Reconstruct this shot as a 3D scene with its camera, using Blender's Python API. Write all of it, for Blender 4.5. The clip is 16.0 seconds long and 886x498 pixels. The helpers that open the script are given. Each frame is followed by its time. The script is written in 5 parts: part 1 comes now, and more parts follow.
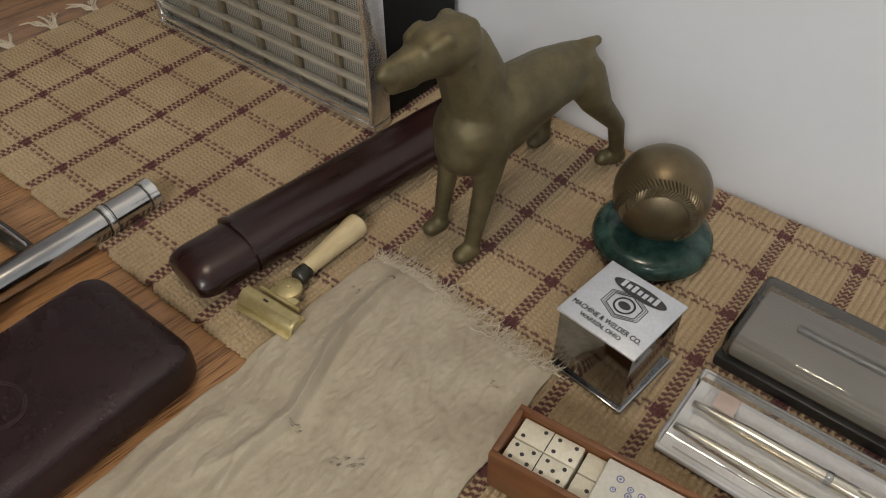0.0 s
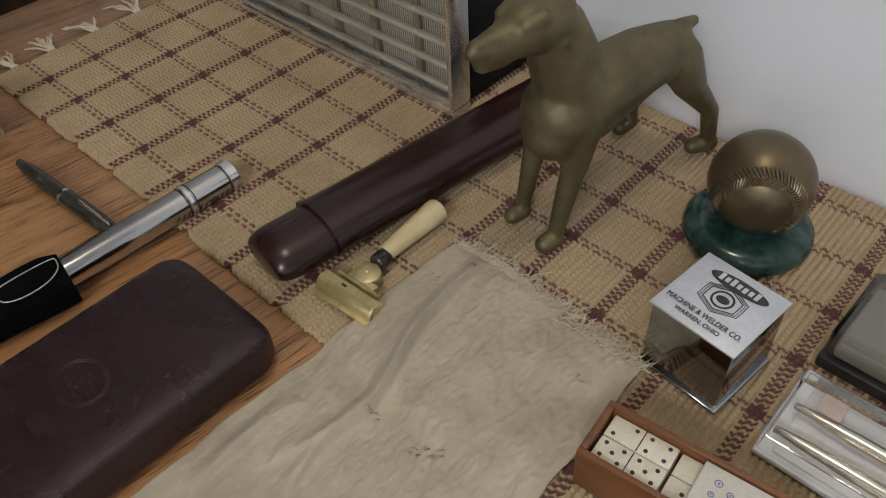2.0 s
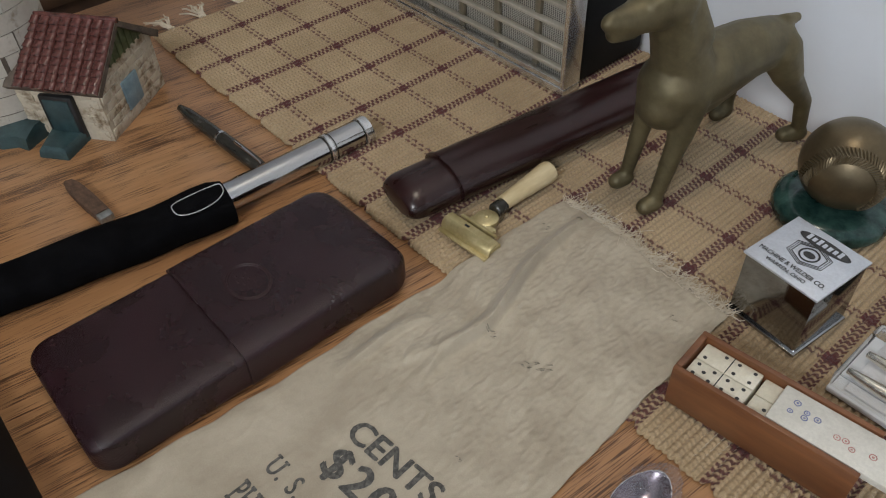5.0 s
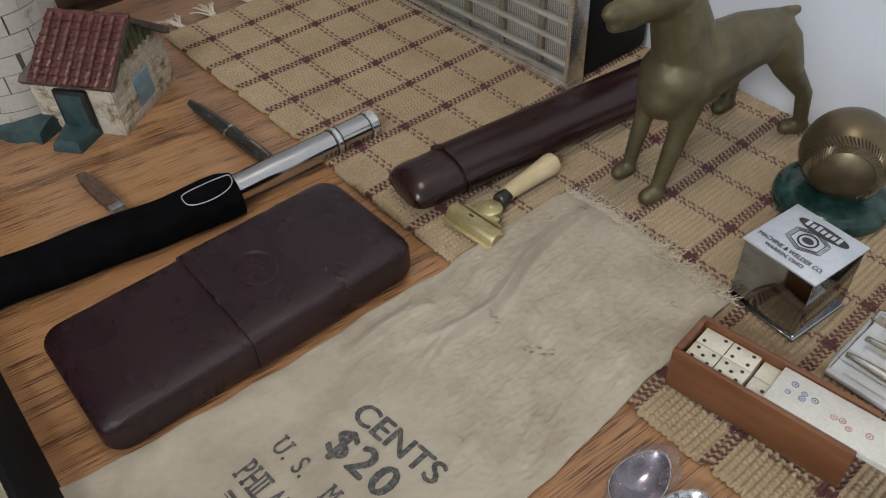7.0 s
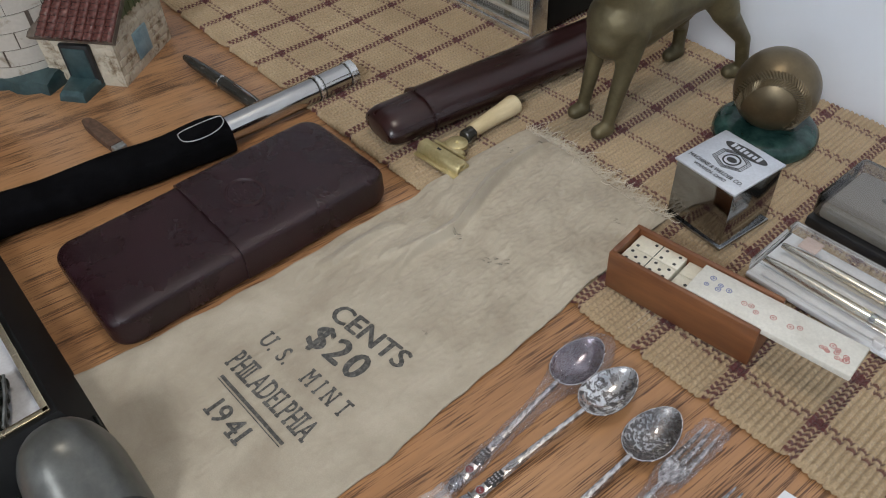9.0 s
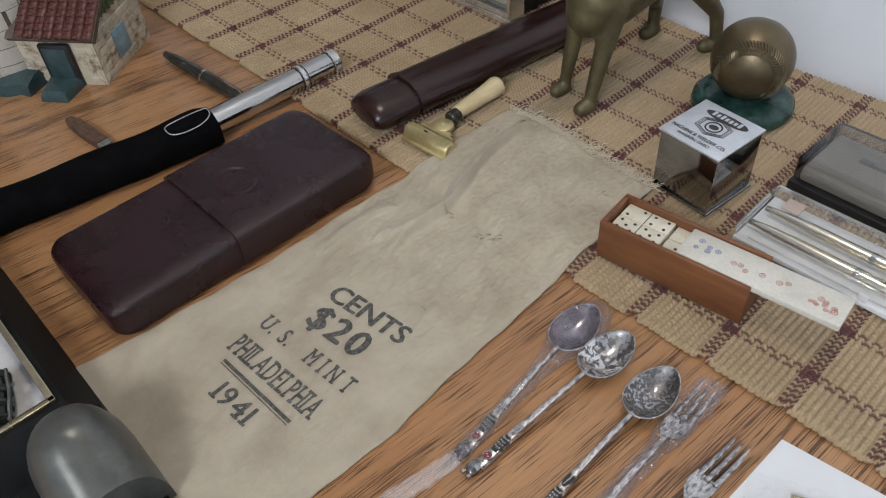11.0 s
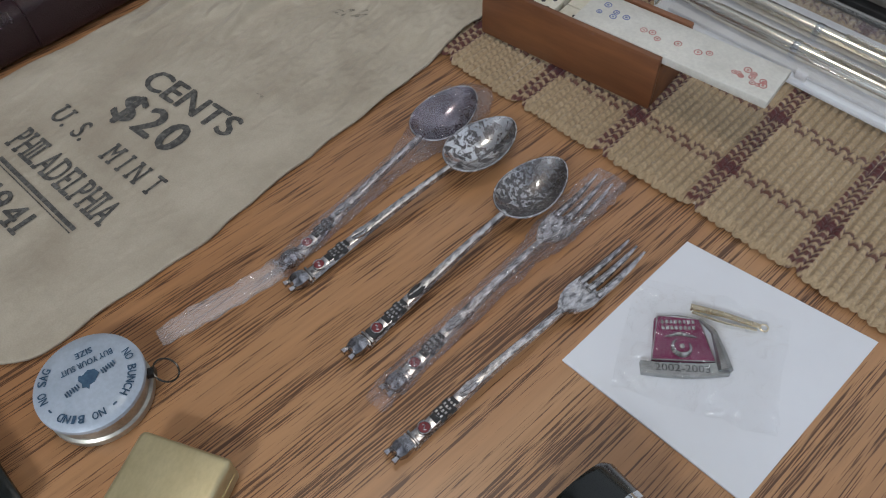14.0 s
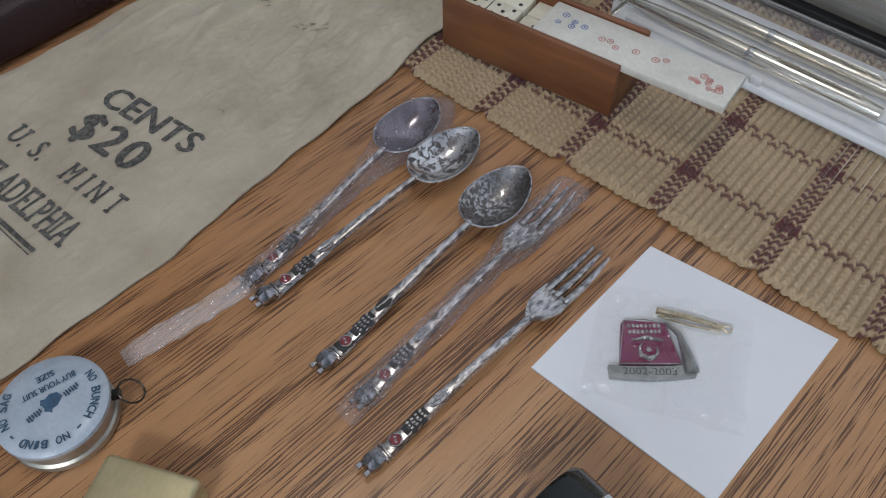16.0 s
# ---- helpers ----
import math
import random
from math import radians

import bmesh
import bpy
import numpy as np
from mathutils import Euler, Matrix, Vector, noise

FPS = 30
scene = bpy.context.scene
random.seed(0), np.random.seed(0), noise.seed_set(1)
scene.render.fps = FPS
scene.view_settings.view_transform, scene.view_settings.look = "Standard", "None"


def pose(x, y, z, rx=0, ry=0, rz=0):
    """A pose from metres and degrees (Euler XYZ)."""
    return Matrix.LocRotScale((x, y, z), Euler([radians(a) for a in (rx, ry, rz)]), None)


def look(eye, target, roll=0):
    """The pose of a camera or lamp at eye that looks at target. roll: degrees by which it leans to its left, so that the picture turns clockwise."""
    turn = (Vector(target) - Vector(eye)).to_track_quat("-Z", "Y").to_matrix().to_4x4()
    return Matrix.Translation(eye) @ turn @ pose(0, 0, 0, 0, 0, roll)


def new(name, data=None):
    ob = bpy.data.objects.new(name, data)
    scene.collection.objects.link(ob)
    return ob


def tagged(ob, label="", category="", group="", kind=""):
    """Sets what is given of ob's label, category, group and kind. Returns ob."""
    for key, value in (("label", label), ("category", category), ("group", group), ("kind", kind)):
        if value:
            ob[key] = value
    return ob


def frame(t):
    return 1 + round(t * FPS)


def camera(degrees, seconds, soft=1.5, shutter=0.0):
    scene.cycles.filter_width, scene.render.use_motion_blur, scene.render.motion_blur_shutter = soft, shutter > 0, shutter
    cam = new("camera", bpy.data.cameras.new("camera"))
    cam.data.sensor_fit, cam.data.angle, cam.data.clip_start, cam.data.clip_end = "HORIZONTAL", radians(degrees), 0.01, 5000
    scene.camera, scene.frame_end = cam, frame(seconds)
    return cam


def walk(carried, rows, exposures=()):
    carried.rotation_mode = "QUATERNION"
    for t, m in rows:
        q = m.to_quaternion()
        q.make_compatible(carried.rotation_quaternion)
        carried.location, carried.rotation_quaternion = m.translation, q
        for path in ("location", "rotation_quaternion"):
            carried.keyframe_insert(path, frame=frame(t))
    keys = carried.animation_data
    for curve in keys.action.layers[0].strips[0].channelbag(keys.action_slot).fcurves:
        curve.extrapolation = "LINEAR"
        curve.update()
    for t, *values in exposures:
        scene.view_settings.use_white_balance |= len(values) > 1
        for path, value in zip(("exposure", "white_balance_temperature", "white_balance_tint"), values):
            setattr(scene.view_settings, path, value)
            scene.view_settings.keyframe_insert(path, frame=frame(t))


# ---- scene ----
cam = camera(59.0, 16.0, soft=1.1)
PATH = [
    (0, (0.014, -0.144, 0.37), (-0.892, 0.943, -1.044), -0.8),
    (0.5, (-0.003, -0.149, 0.365), (-0.962, 0.899, -1.043), -0.9),
    (1, (-0.004, -0.148, 0.356), (-0.989, 0.876, -1.051), -1.9),
    (1.5, (-0.003, -0.149, 0.356), (-1.003, 0.856, -1.055), -2.8),
    (2, (-0.002, -0.147, 0.357), (-1.013, 0.83, -1.065), -3.9),
    (2.5, (0.002, -0.144, 0.361), (-1.017, 0.821, -1.064), -5.0),
    (3, (0.003, -0.145, 0.358), (-1.017, 0.824, -1.063), -5.0),
    (3.5, (0.006, -0.164, 0.36), (-1.025, 0.808, -1.052), -4.4),
    (4, (0.008, -0.199, 0.368), (-1.035, 0.771, -1.037), -2.4),
    (4.5, (0.016, -0.216, 0.371), (-1.073, 0.714, -1.025), -2.7),
    (5, (0.024, -0.231, 0.374), (-1.091, 0.672, -1.02), -2.6),
    (5.2, (0.026, -0.226, 0.37), (-1.111, 0.655, -1.02), -3.3),
    (7.5, (0.048, -0.245, 0.372), (-1.093, 0.65, -1.006), -3.2),
    (8, (0.086, -0.256, 0.378), (-1.069, 0.604, -1.01), -4.1),
    (8.5, (0.103, -0.271, 0.379), (-1.038, 0.609, -1.008), -3.4),
    (8.7, (0.107, -0.268, 0.379), (-1.024, 0.61, -1.017), -3.5),
    (10.8, (0.109, -0.297, 0.379), (-0.989, 0.614, -1.023), -5.0),
    (11, (0.112, -0.289, 0.374), (-0.974, 0.637, -1.028), -4.6),
    (11.5, (0.135, -0.272, 0.315), (-0.894, 0.618, -1.151), -2.3),
    (12, (0.134, -0.259, 0.288), (-0.786, 0.555, -1.29), -1.1),
    (12.5, (0.132, -0.25, 0.276), (-0.76, 0.552, -1.324), -1.0),
    (13, (0.131, -0.241, 0.272), (-0.75, 0.557, -1.336), -1.6),
    (13.5, (0.132, -0.234, 0.27), (-0.731, 0.565, -1.347), -2.1),
    (14, (0.129, -0.229, 0.272), (-0.725, 0.581, -1.345), -2.6),
    (14.5, (0.127, -0.23, 0.27), (-0.719, 0.592, -1.345), -2.7),
    (15, (0.128, -0.229, 0.272), (-0.704, 0.618, -1.338), -2.1),
    (15.5, (0.129, -0.229, 0.27), (-0.69, 0.639, -1.335), -1.4),
    (16, (0.13, -0.229, 0.272), (-0.682, 0.655, -1.329), -1.0),
]
walk(cam, [(t, look(eye, target, roll)) for t, eye, target, roll in PATH],
     exposures=[(0.0, -0.32, 7650, 11), (1.0, -0.32, 7600, 11), (2.0, -0.34, 7200, 11), (3.5, -0.34, 6750, 10), (5.2, -0.24, 6750, 10), (8.5, -0.08, 6550, 10),
                (11.0, -0.05, 6550, 10), (12.0, -0.43, 6450, 11), (14.0, -0.46, 6280, 10), (16.0, -0.46, 6180, 10)])

# ---------------- world and lamps ----------------
TABLE_H = 0.76
CEIL = 2.45 - TABLE_H
world = bpy.data.worlds.new("world")
scene.world = world
world.use_nodes = True
world.node_tree.nodes["Background"].inputs[0].default_value = (0.75, 0.82, 0.9, 1)
world.node_tree.nodes["Background"].inputs[1].default_value = 0.05


def area_lamp(name, eye, target, size, watts, colour):
    data = bpy.data.lights.new(name, "AREA")
    data.shape, data.size = "DISK", size
    data.energy, data.color = watts, colour
    ob = new(name, data)
    ob.matrix_world = look(eye, target)
    return ob


# Both unseen: a small key, and a broad fill added behind the camera.
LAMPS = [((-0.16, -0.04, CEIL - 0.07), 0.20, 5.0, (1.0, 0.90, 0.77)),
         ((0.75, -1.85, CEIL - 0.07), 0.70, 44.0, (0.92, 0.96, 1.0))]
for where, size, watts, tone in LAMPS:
    area_lamp("assumed_lamp_light", where, (where[0], where[1], 0), size, watts, tone)


# ---------------- materials ----------------
def nodes_of(name):
    m = bpy.data.materials.new(name)
    m.use_nodes = True
    return m, m.node_tree.nodes, m.node_tree.links, m.node_tree.nodes["Principled BSDF"]


def coords(N, L, stretch=(1, 1, 1), turn=0.0):
    tc, mp = N.new("ShaderNodeTexCoord"), N.new("ShaderNodeMapping")
    mp.inputs["Scale"].default_value = stretch
    mp.inputs["Rotation"].default_value = (0, 0, turn)
    L.new(tc.outputs["Object"], mp.inputs[0])
    return mp.outputs[0]


def noise_node(N, L, vec, scale, detail=4, rough=0.55, warp=0.0):
    n = N.new("ShaderNodeTexNoise")
    n.inputs["Scale"].default_value, n.inputs["Detail"].default_value = scale, detail
    n.inputs["Roughness"].default_value, n.inputs["Distortion"].default_value = rough, warp
    L.new(vec, n.inputs["Vector"])
    return n.outputs["Fac"]


def ramp(N, L, fac, stops):
    r = N.new("ShaderNodeValToRGB")
    while len(r.color_ramp.elements) < len(stops):
        r.color_ramp.elements.new(0.5)
    for e, (p, c) in zip(r.color_ramp.elements, stops):
        e.position, e.color = p, (*c, 1)
    L.new(fac, r.inputs[0])
    return r.outputs[0]


def bump(N, L, B, height, strength, dist):
    b = N.new("ShaderNodeBump")
    b.inputs["Strength"].default_value, b.inputs["Distance"].default_value = strength, dist
    L.new(height, b.inputs["Height"])
    L.new(b.outputs[0], B.inputs["Normal"])


def mixed(N, L, fac, a, b):
    m = N.new("ShaderNodeMix")
    m.data_type = "RGBA"
    for sock, v in ((m.inputs[0], fac), (m.inputs[6], a), (m.inputs[7], b)):
        if isinstance(v, tuple):
            sock.default_value = (*v, 1)
        elif isinstance(v, float):
            sock.default_value = v
        else:
            L.new(v, sock)
    return m.outputs[2]


def worn(name, c1, c2, scale=60, rough=0.5, rough2=None, metal=0.0, bumps=0.15, fine=600, dist=0.0004,
         stretch=(1, 1, 1), low=0.35, high=0.65, coat=0.0, sheen=0.0, turn=0.0, grain=0.08, shine=0.5):
    """Two tones mottled at two scales, with fine relief and uneven gloss."""
    m, N, L, B = nodes_of(name)
    v = coords(N, L, stretch, turn)
    big = noise_node(N, L, v, scale, 5, 0.6, 0.3)
    col = ramp(N, L, big, [(low, c1), (high, c2)])
    fin = noise_node(N, L, v, fine, 3)
    k = ramp(N, L, fin, [(0.3, (1 - grain, 1 - grain, 1 - grain)), (0.7, (1 + grain / 2, 1 + grain / 2, 1 + grain / 2))])
    mul = N.new("ShaderNodeMix")
    mul.data_type, mul.blend_type = "RGBA", "MULTIPLY"
    mul.inputs[0].default_value = 1.0
    L.new(col, mul.inputs[6]), L.new(k, mul.inputs[7])
    L.new(mul.outputs[2], B.inputs["Base Color"])
    B.inputs["Metallic"].default_value = metal
    r2 = rough + 0.12 if rough2 is None else rough2
    rr = N.new("ShaderNodeMapRange")
    rr.inputs["To Min"].default_value, rr.inputs["To Max"].default_value = rough, r2
    L.new(big, rr.inputs[0]), L.new(rr.outputs[0], B.inputs["Roughness"])
    if bumps:
        bump(N, L, B, fin, bumps, dist)
    B.inputs["Coat Weight"].default_value = coat
    B.inputs["Specular IOR Level"].default_value = shine
    B.inputs["Sheen Weight"].default_value = sheen
    return m


def oak():
    """Varnished oak: thin dark pores along a grain that swings slowly across the table."""
    m, N, L, B = nodes_of("oak")
    tc, sep = N.new("ShaderNodeTexCoord"), N.new("ShaderNodeSeparateXYZ")
    L.new(tc.outputs["Object"], sep.inputs[0])

    def calc(op, *args):
        n = N.new("ShaderNodeMath")
        n.operation = op
        for sock, v in zip(n.inputs, args):
            if isinstance(v, (int, float)):
                sock.default_value = v
            else:
                L.new(v, sock)
        return n.outputs[0]

    lean = calc("MULTIPLY_ADD", sep.outputs[0], -0.12, 0.06)
    across = calc("SUBTRACT", sep.outputs[0], calc("MULTIPLY", sep.outputs[1], lean))

    def grain(squeeze):
        c = N.new("ShaderNodeCombineXYZ")
        L.new(across, c.inputs[0]), L.new(sep.outputs[2], c.inputs[2])
        L.new(calc("MULTIPLY", sep.outputs[1], squeeze), c.inputs[1])
        return c.outputs[0]

    broad = noise_node(N, L, grain(0.10), 20, 3, 0.5, 0.8)
    base = ramp(N, L, broad, [(0.25, (0.37, 0.178, 0.075)), (0.55, (0.455, 0.238, 0.108)), (0.8, (0.50, 0.280, 0.138))])
    pores = noise_node(N, L, grain(0.020), 1500, 3, 0.55, 0.05)
    where = noise_node(N, L, grain(0.05), 75, 3, 0.6, 0.5)
    both = calc("ADD", calc("MULTIPLY", pores, 0.62), calc("MULTIPLY", where, 0.38))
    dark = ramp(N, L, both, [(0.520, (0, 0, 0)), (0.564, (0.92, 0.92, 0.92))])
    streak = noise_node(N, L, grain(0.03), 300, 3, 0.6)
    tone = ramp(N, L, streak, [(0.3, (0.86, 0.86, 0.86)), (0.7, (1.08, 1.08, 1.08))])
    mul = N.new("ShaderNodeMix")
    mul.data_type, mul.blend_type = "RGBA", "MULTIPLY"
    mul.inputs[0].default_value = 1.0
    L.new(base, mul.inputs[6]), L.new(tone, mul.inputs[7])
    L.new(mixed(N, L, dark, mul.outputs[2], (0.078, 0.032, 0.014)), B.inputs["Base Color"])
    B.inputs["Roughness"].default_value = 0.34
    B.inputs["Coat Weight"].default_value = 0.2
    B.inputs["Coat Roughness"].default_value = 0.2
    bump(N, L, B, dark, -0.3, 0.0006)
    return m


def dyed_weave():
    m, N, L, B = nodes_of("woven_cotton")
    at = N.new("ShaderNodeAttribute")
    at.attribute_name = "dye"
    v = coords(N, L)
    blotch = noise_node(N, L, v, 14, 4)
    tan = ramp(N, L, blotch, [(0.3, (0.395, 0.287, 0.166)), (0.7, (0.505, 0.378, 0.230))])
    fuzz = noise_node(N, L, coords(N, L, (1, 0.45, 1)), 1100, 3)
    k = ramp(N, L, fuzz, [(0.3, (0.8, 0.8, 0.8)), (0.7, (1.12, 1.12, 1.12))])
    mul = N.new("ShaderNodeMix")
    mul.data_type, mul.blend_type = "RGBA", "MULTIPLY"
    mul.inputs[0].default_value = 1.0
    L.new(mixed(N, L, at.outputs["Fac"], tan, (0.105, 0.026, 0.026)), mul.inputs[6])
    L.new(k, mul.inputs[7]), L.new(mul.outputs[2], B.inputs["Base Color"])
    B.inputs["Roughness"].default_value = 0.92
    B.inputs["Sheen Weight"].default_value = 0.2
    rows = N.new("ShaderNodeTexWave")
    rows.bands_direction = "Y"
    rows.inputs["Scale"].default_value, rows.inputs["Distortion"].default_value = 95, 0.9
    rows.inputs["Detail"].default_value, rows.inputs["Detail Scale"].default_value = 2, 2.0
    L.new(v, rows.inputs["Vector"])
    knit = N.new("ShaderNodeMath")
    knit.operation, knit.inputs[1].default_value = "MULTIPLY_ADD", 0.4
    L.new(rows.outputs["Fac"], knit.inputs[0]), L.new(fuzz, knit.inputs[2])
    bump(N, L, B, knit.outputs[0], 0.9, 0.0009)
    return m


def tarnished_silver(name, cover, size, stretch=(1, 1, 1), bright=(0.80, 0.79, 0.78), dark=(0.085, 0.08, 0.08), rough=0.16):
    """Bright silver under flakes of grey to black tarnish with crisp ragged edges; cover: the share that is tarnished."""
    m, N, L, B = nodes_of(name)
    v = coords(N, L, stretch)
    flakes = noise_node(N, L, v, size, 9, 0.66, 0.4)
    specks = noise_node(N, L, v, size * 7, 4, 0.6)
    lo = 0.36 + 0.28 * cover
    patch = ramp(N, L, flakes, [(lo - 0.022, (1, 1, 1)), (lo + 0.022, (0, 0, 0))])
    grey = mixed(N, L, ramp(N, L, specks, [(0.40, (0, 0, 0)), (0.60, (1, 1, 1))]), dark, tuple(c * 3.2 for c in dark))
    shine = mixed(N, L, ramp(N, L, specks, [(0.30, (1, 1, 1)), (0.40, (0, 0, 0))]), bright, tuple(c * 0.35 for c in bright))
    L.new(mixed(N, L, patch, shine, grey), B.inputs["Base Color"])
    B.inputs["Metallic"].default_value = 0.9
    L.new(mixed(N, L, patch, (rough, rough, rough), (0.42, 0.42, 0.42)), B.inputs["Roughness"])
    bump(N, L, B, patch, -0.2, 0.0002)
    return m


def clear(name, tint=(1, 1, 1), gloss=0.12, rough=0.05, crinkle=0.0, haze=0.0, grazing=1.0, milk=(0.8, 0.8, 0.82), fold=160):
    """Thin clear plastic: lets light straight through and shines on top."""
    m = bpy.data.materials.new(name)
    m.use_nodes = True
    N, L = m.node_tree.nodes, m.node_tree.links
    N.remove(N["Principled BSDF"])
    out = N["Material Output"]
    tr, gl, mx = N.new("ShaderNodeBsdfTransparent"), N.new("ShaderNodeBsdfGlossy"), N.new("ShaderNodeMixShader")
    tr.inputs[0].default_value = (*tint, 1)
    gl.inputs["Roughness"].default_value = rough
    fr, ad = N.new("ShaderNodeFresnel"), N.new("ShaderNodeMath")
    fr.inputs[0].default_value = 1.45
    ad.operation, ad.inputs[1].default_value, ad.inputs[2].default_value = "MULTIPLY_ADD", grazing, gloss
    L.new(fr.outputs[0], ad.inputs[0])
    L.new(ad.outputs[0], mx.inputs[0]), L.new(tr.outputs[0], mx.inputs[1]), L.new(gl.outputs[0], mx.inputs[2])
    last = mx.outputs[0]
    if crinkle:
        n = noise_node(N, L, coords(N, L), fold, 3, 0.6, 1.0)
        b = N.new("ShaderNodeBump")
        b.inputs["Strength"].default_value, b.inputs["Distance"].default_value = crinkle, 0.003
        L.new(n, b.inputs["Height"]), L.new(b.outputs[0], gl.inputs["Normal"])
    if haze:
        df, m2 = N.new("ShaderNodeBsdfDiffuse"), N.new("ShaderNodeMixShader")
        df.inputs[0].default_value = (*milk, 1)
        m2.inputs[0].default_value = haze
        L.new(last, m2.inputs[1]), L.new(df.outputs[0], m2.inputs[2])
        last = m2.outputs[0]
    L.new(last, out.inputs[0])
    return m


OAK = oak()
WEAVE = dyed_weave()
SILVER = tarnished_silver("tarnished_silver", 0.47, 300)
SILVER_DARK = tarnished_silver("heavily_tarnished_silver", 0.57, 560, bright=(0.5, 0.49, 0.48))
SILVER_DIM = worn("dim_sealed_silver", (0.20, 0.185, 0.21), (0.46, 0.41, 0.46), 70, 0.16, 0.26, metal=0.95, bumps=0.05)
SILVER_STEM = worn("speckled_silver", (0.26, 0.25, 0.25), (0.74, 0.72, 0.71), 620, 0.16, 0.34, metal=0.92, bumps=0.12, fine=1400, stretch=(1, 0.4, 1), low=0.38, high=0.56, grain=0.25)
SILVER_KNOB = worn("knob_silver", (0.20, 0.195, 0.20), (0.62, 0.61, 0.63), 420, 0.14, 0.3, metal=0.95, bumps=0.1, fine=1400, grain=0.2)
SILVER_RIM = worn("bright_silver", (0.28, 0.27, 0.27), (0.62, 0.61, 0.60), 400, 0.2, metal=0.95, bumps=0.02)
CLOTH = worn("cotton_cloth", (0.385, 0.328, 0.246), (0.495, 0.436, 0.336), 22, 0.9, bumps=0.35, fine=1500, dist=0.0003, sheen=0.15)
FRAY = worn("frayed_thread", (0.58, 0.50, 0.38), (0.70, 0.63, 0.51), 90, 0.9)
STAIN = worn("grey_stain", (0.15, 0.135, 0.105), (0.36, 0.32, 0.25), 420, 0.95, low=0.38, high=0.56)
LEATHER = worn("oxblood_leather", (0.016, 0.0050, 0.0072), (0.025, 0.0080, 0.0112), 30, 0.24, 0.31, bumps=0.6, fine=1100, dist=0.0007, shine=0.5)
LEATHER_DARK = worn("embossed_leather", (0.022, 0.008, 0.010), (0.034, 0.012, 0.014), 90, 0.4, bumps=0.4, fine=900)
BROWN_PLASTIC = worn("brown_plastic", (0.016, 0.0055, 0.0055), (0.032, 0.011, 0.010), 26, 0.22, 0.34, bumps=0.05, fine=300, stretch=(1, 0.12, 1))
BRONZE = worn("aged_brass", (0.098, 0.082, 0.044), (0.165, 0.137, 0.074), 44, 0.42, 0.56, metal=0.5, bumps=0.12, fine=420)
BALL = worn("bronze", (0.12, 0.093, 0.054), (0.185, 0.142, 0.083), 34, 0.30, 0.45, metal=0.7, bumps=0.1, fine=420)
MARBLE = worn("green_marble", (0.008, 0.030, 0.026), (0.05, 0.115, 0.10), 70, 0.14, 0.22, bumps=0.03, low=0.4, high=0.75)
CHROME = worn("chrome", (0.60, 0.61, 0.62), (0.64, 0.65, 0.66), 12, 0.05, 0.09, metal=1.0, bumps=0, grain=0.0)
CUBE_CHROME = worn("dark_mirror_chrome", (0.27, 0.275, 0.28), (0.34, 0.345, 0.35), 30, 0.08, 0.16, metal=1.0, bumps=0, grain=0.0)
TUBE_CHROME = worn("polished_nickel", (0.46, 0.455, 0.44), (0.60, 0.595, 0.58), 40, 0.10, 0.2, metal=1.0, bumps=0.02, stretch=(1, 0.2, 1), grain=0.05)
PITTED = worn("pitted_chrome", (0.62, 0.62, 0.61), (0.82, 0.82, 0.81), 70, 0.12, 0.26, metal=0.9, bumps=0.03)
LABEL_PLATE = worn("satin_aluminium", (0.62, 0.65, 0.70), (0.70, 0.73, 0.78), 50, 0.30, 0.4, metal=0.55, bumps=0.02)
INK = worn("black_ink", (0.025, 0.026, 0.028), (0.05, 0.05, 0.052), 300, 0.6)
BAG_INK = worn("faded_black_ink", (0.065, 0.064, 0.060), (0.20, 0.19, 0.17), 420, 0.9, low=0.42, high=0.72)
GRILLE = worn("champagne_metal", (0.54, 0.51, 0.43), (0.66, 0.63, 0.55), 60, 0.35, metal=0.6)
GRILLE_DIM = worn("grille_post", (0.25, 0.22, 0.16), (0.33, 0.29, 0.22), 60, 0.45, metal=0.5)
def punched():
    """Fine metal mesh: pale wires round small dark holes."""
    m, N, L, B = nodes_of("fine_metal_mesh")
    cell = N.new("ShaderNodeTexVoronoi")
    cell.inputs["Scale"].default_value, cell.inputs["Randomness"].default_value = 430, 0.12
    L.new(coords(N, L, (1, 0.0, 1.5)), cell.inputs["Vector"])
    L.new(ramp(N, L, cell.outputs["Distance"], [(0.26, (0.11, 0.105, 0.09)), (0.46, (0.58, 0.56, 0.50))]), B.inputs["Base Color"])
    B.inputs["Metallic"].default_value, B.inputs["Roughness"].default_value = 0.4, 0.45
    bump(N, L, B, cell.outputs["Distance"], 0.5, 0.0006)
    return m


MESHCLOTH = punched()
BLACK = worn("black_plastic", (0.010, 0.011, 0.012), (0.018, 0.019, 0.021), 60, 0.28, 0.4, bumps=0.05)
LEATHERETTE = worn("black_leatherette", (0.006, 0.0065, 0.007), (0.010, 0.0105, 0.011), 60, 0.55, 0.65, bumps=0.3, fine=900, shine=0.2)
BLACK_GLOSS = worn("black_lacquer", (0.007, 0.009, 0.008), (0.014, 0.017, 0.015), 60, 0.12, 0.22, bumps=0.08, fine=240)
VELVET = worn("black_velvet", (0.0025, 0.0025, 0.003), (0.005, 0.005, 0.006), 60, 1.0, bumps=0.3, shine=0.06)
CORD = worn("silver_cord", (0.5, 0.5, 0.5), (0.75, 0.75, 0.75), 900, 0.35, metal=0.6, bumps=0.5, fine=1600)
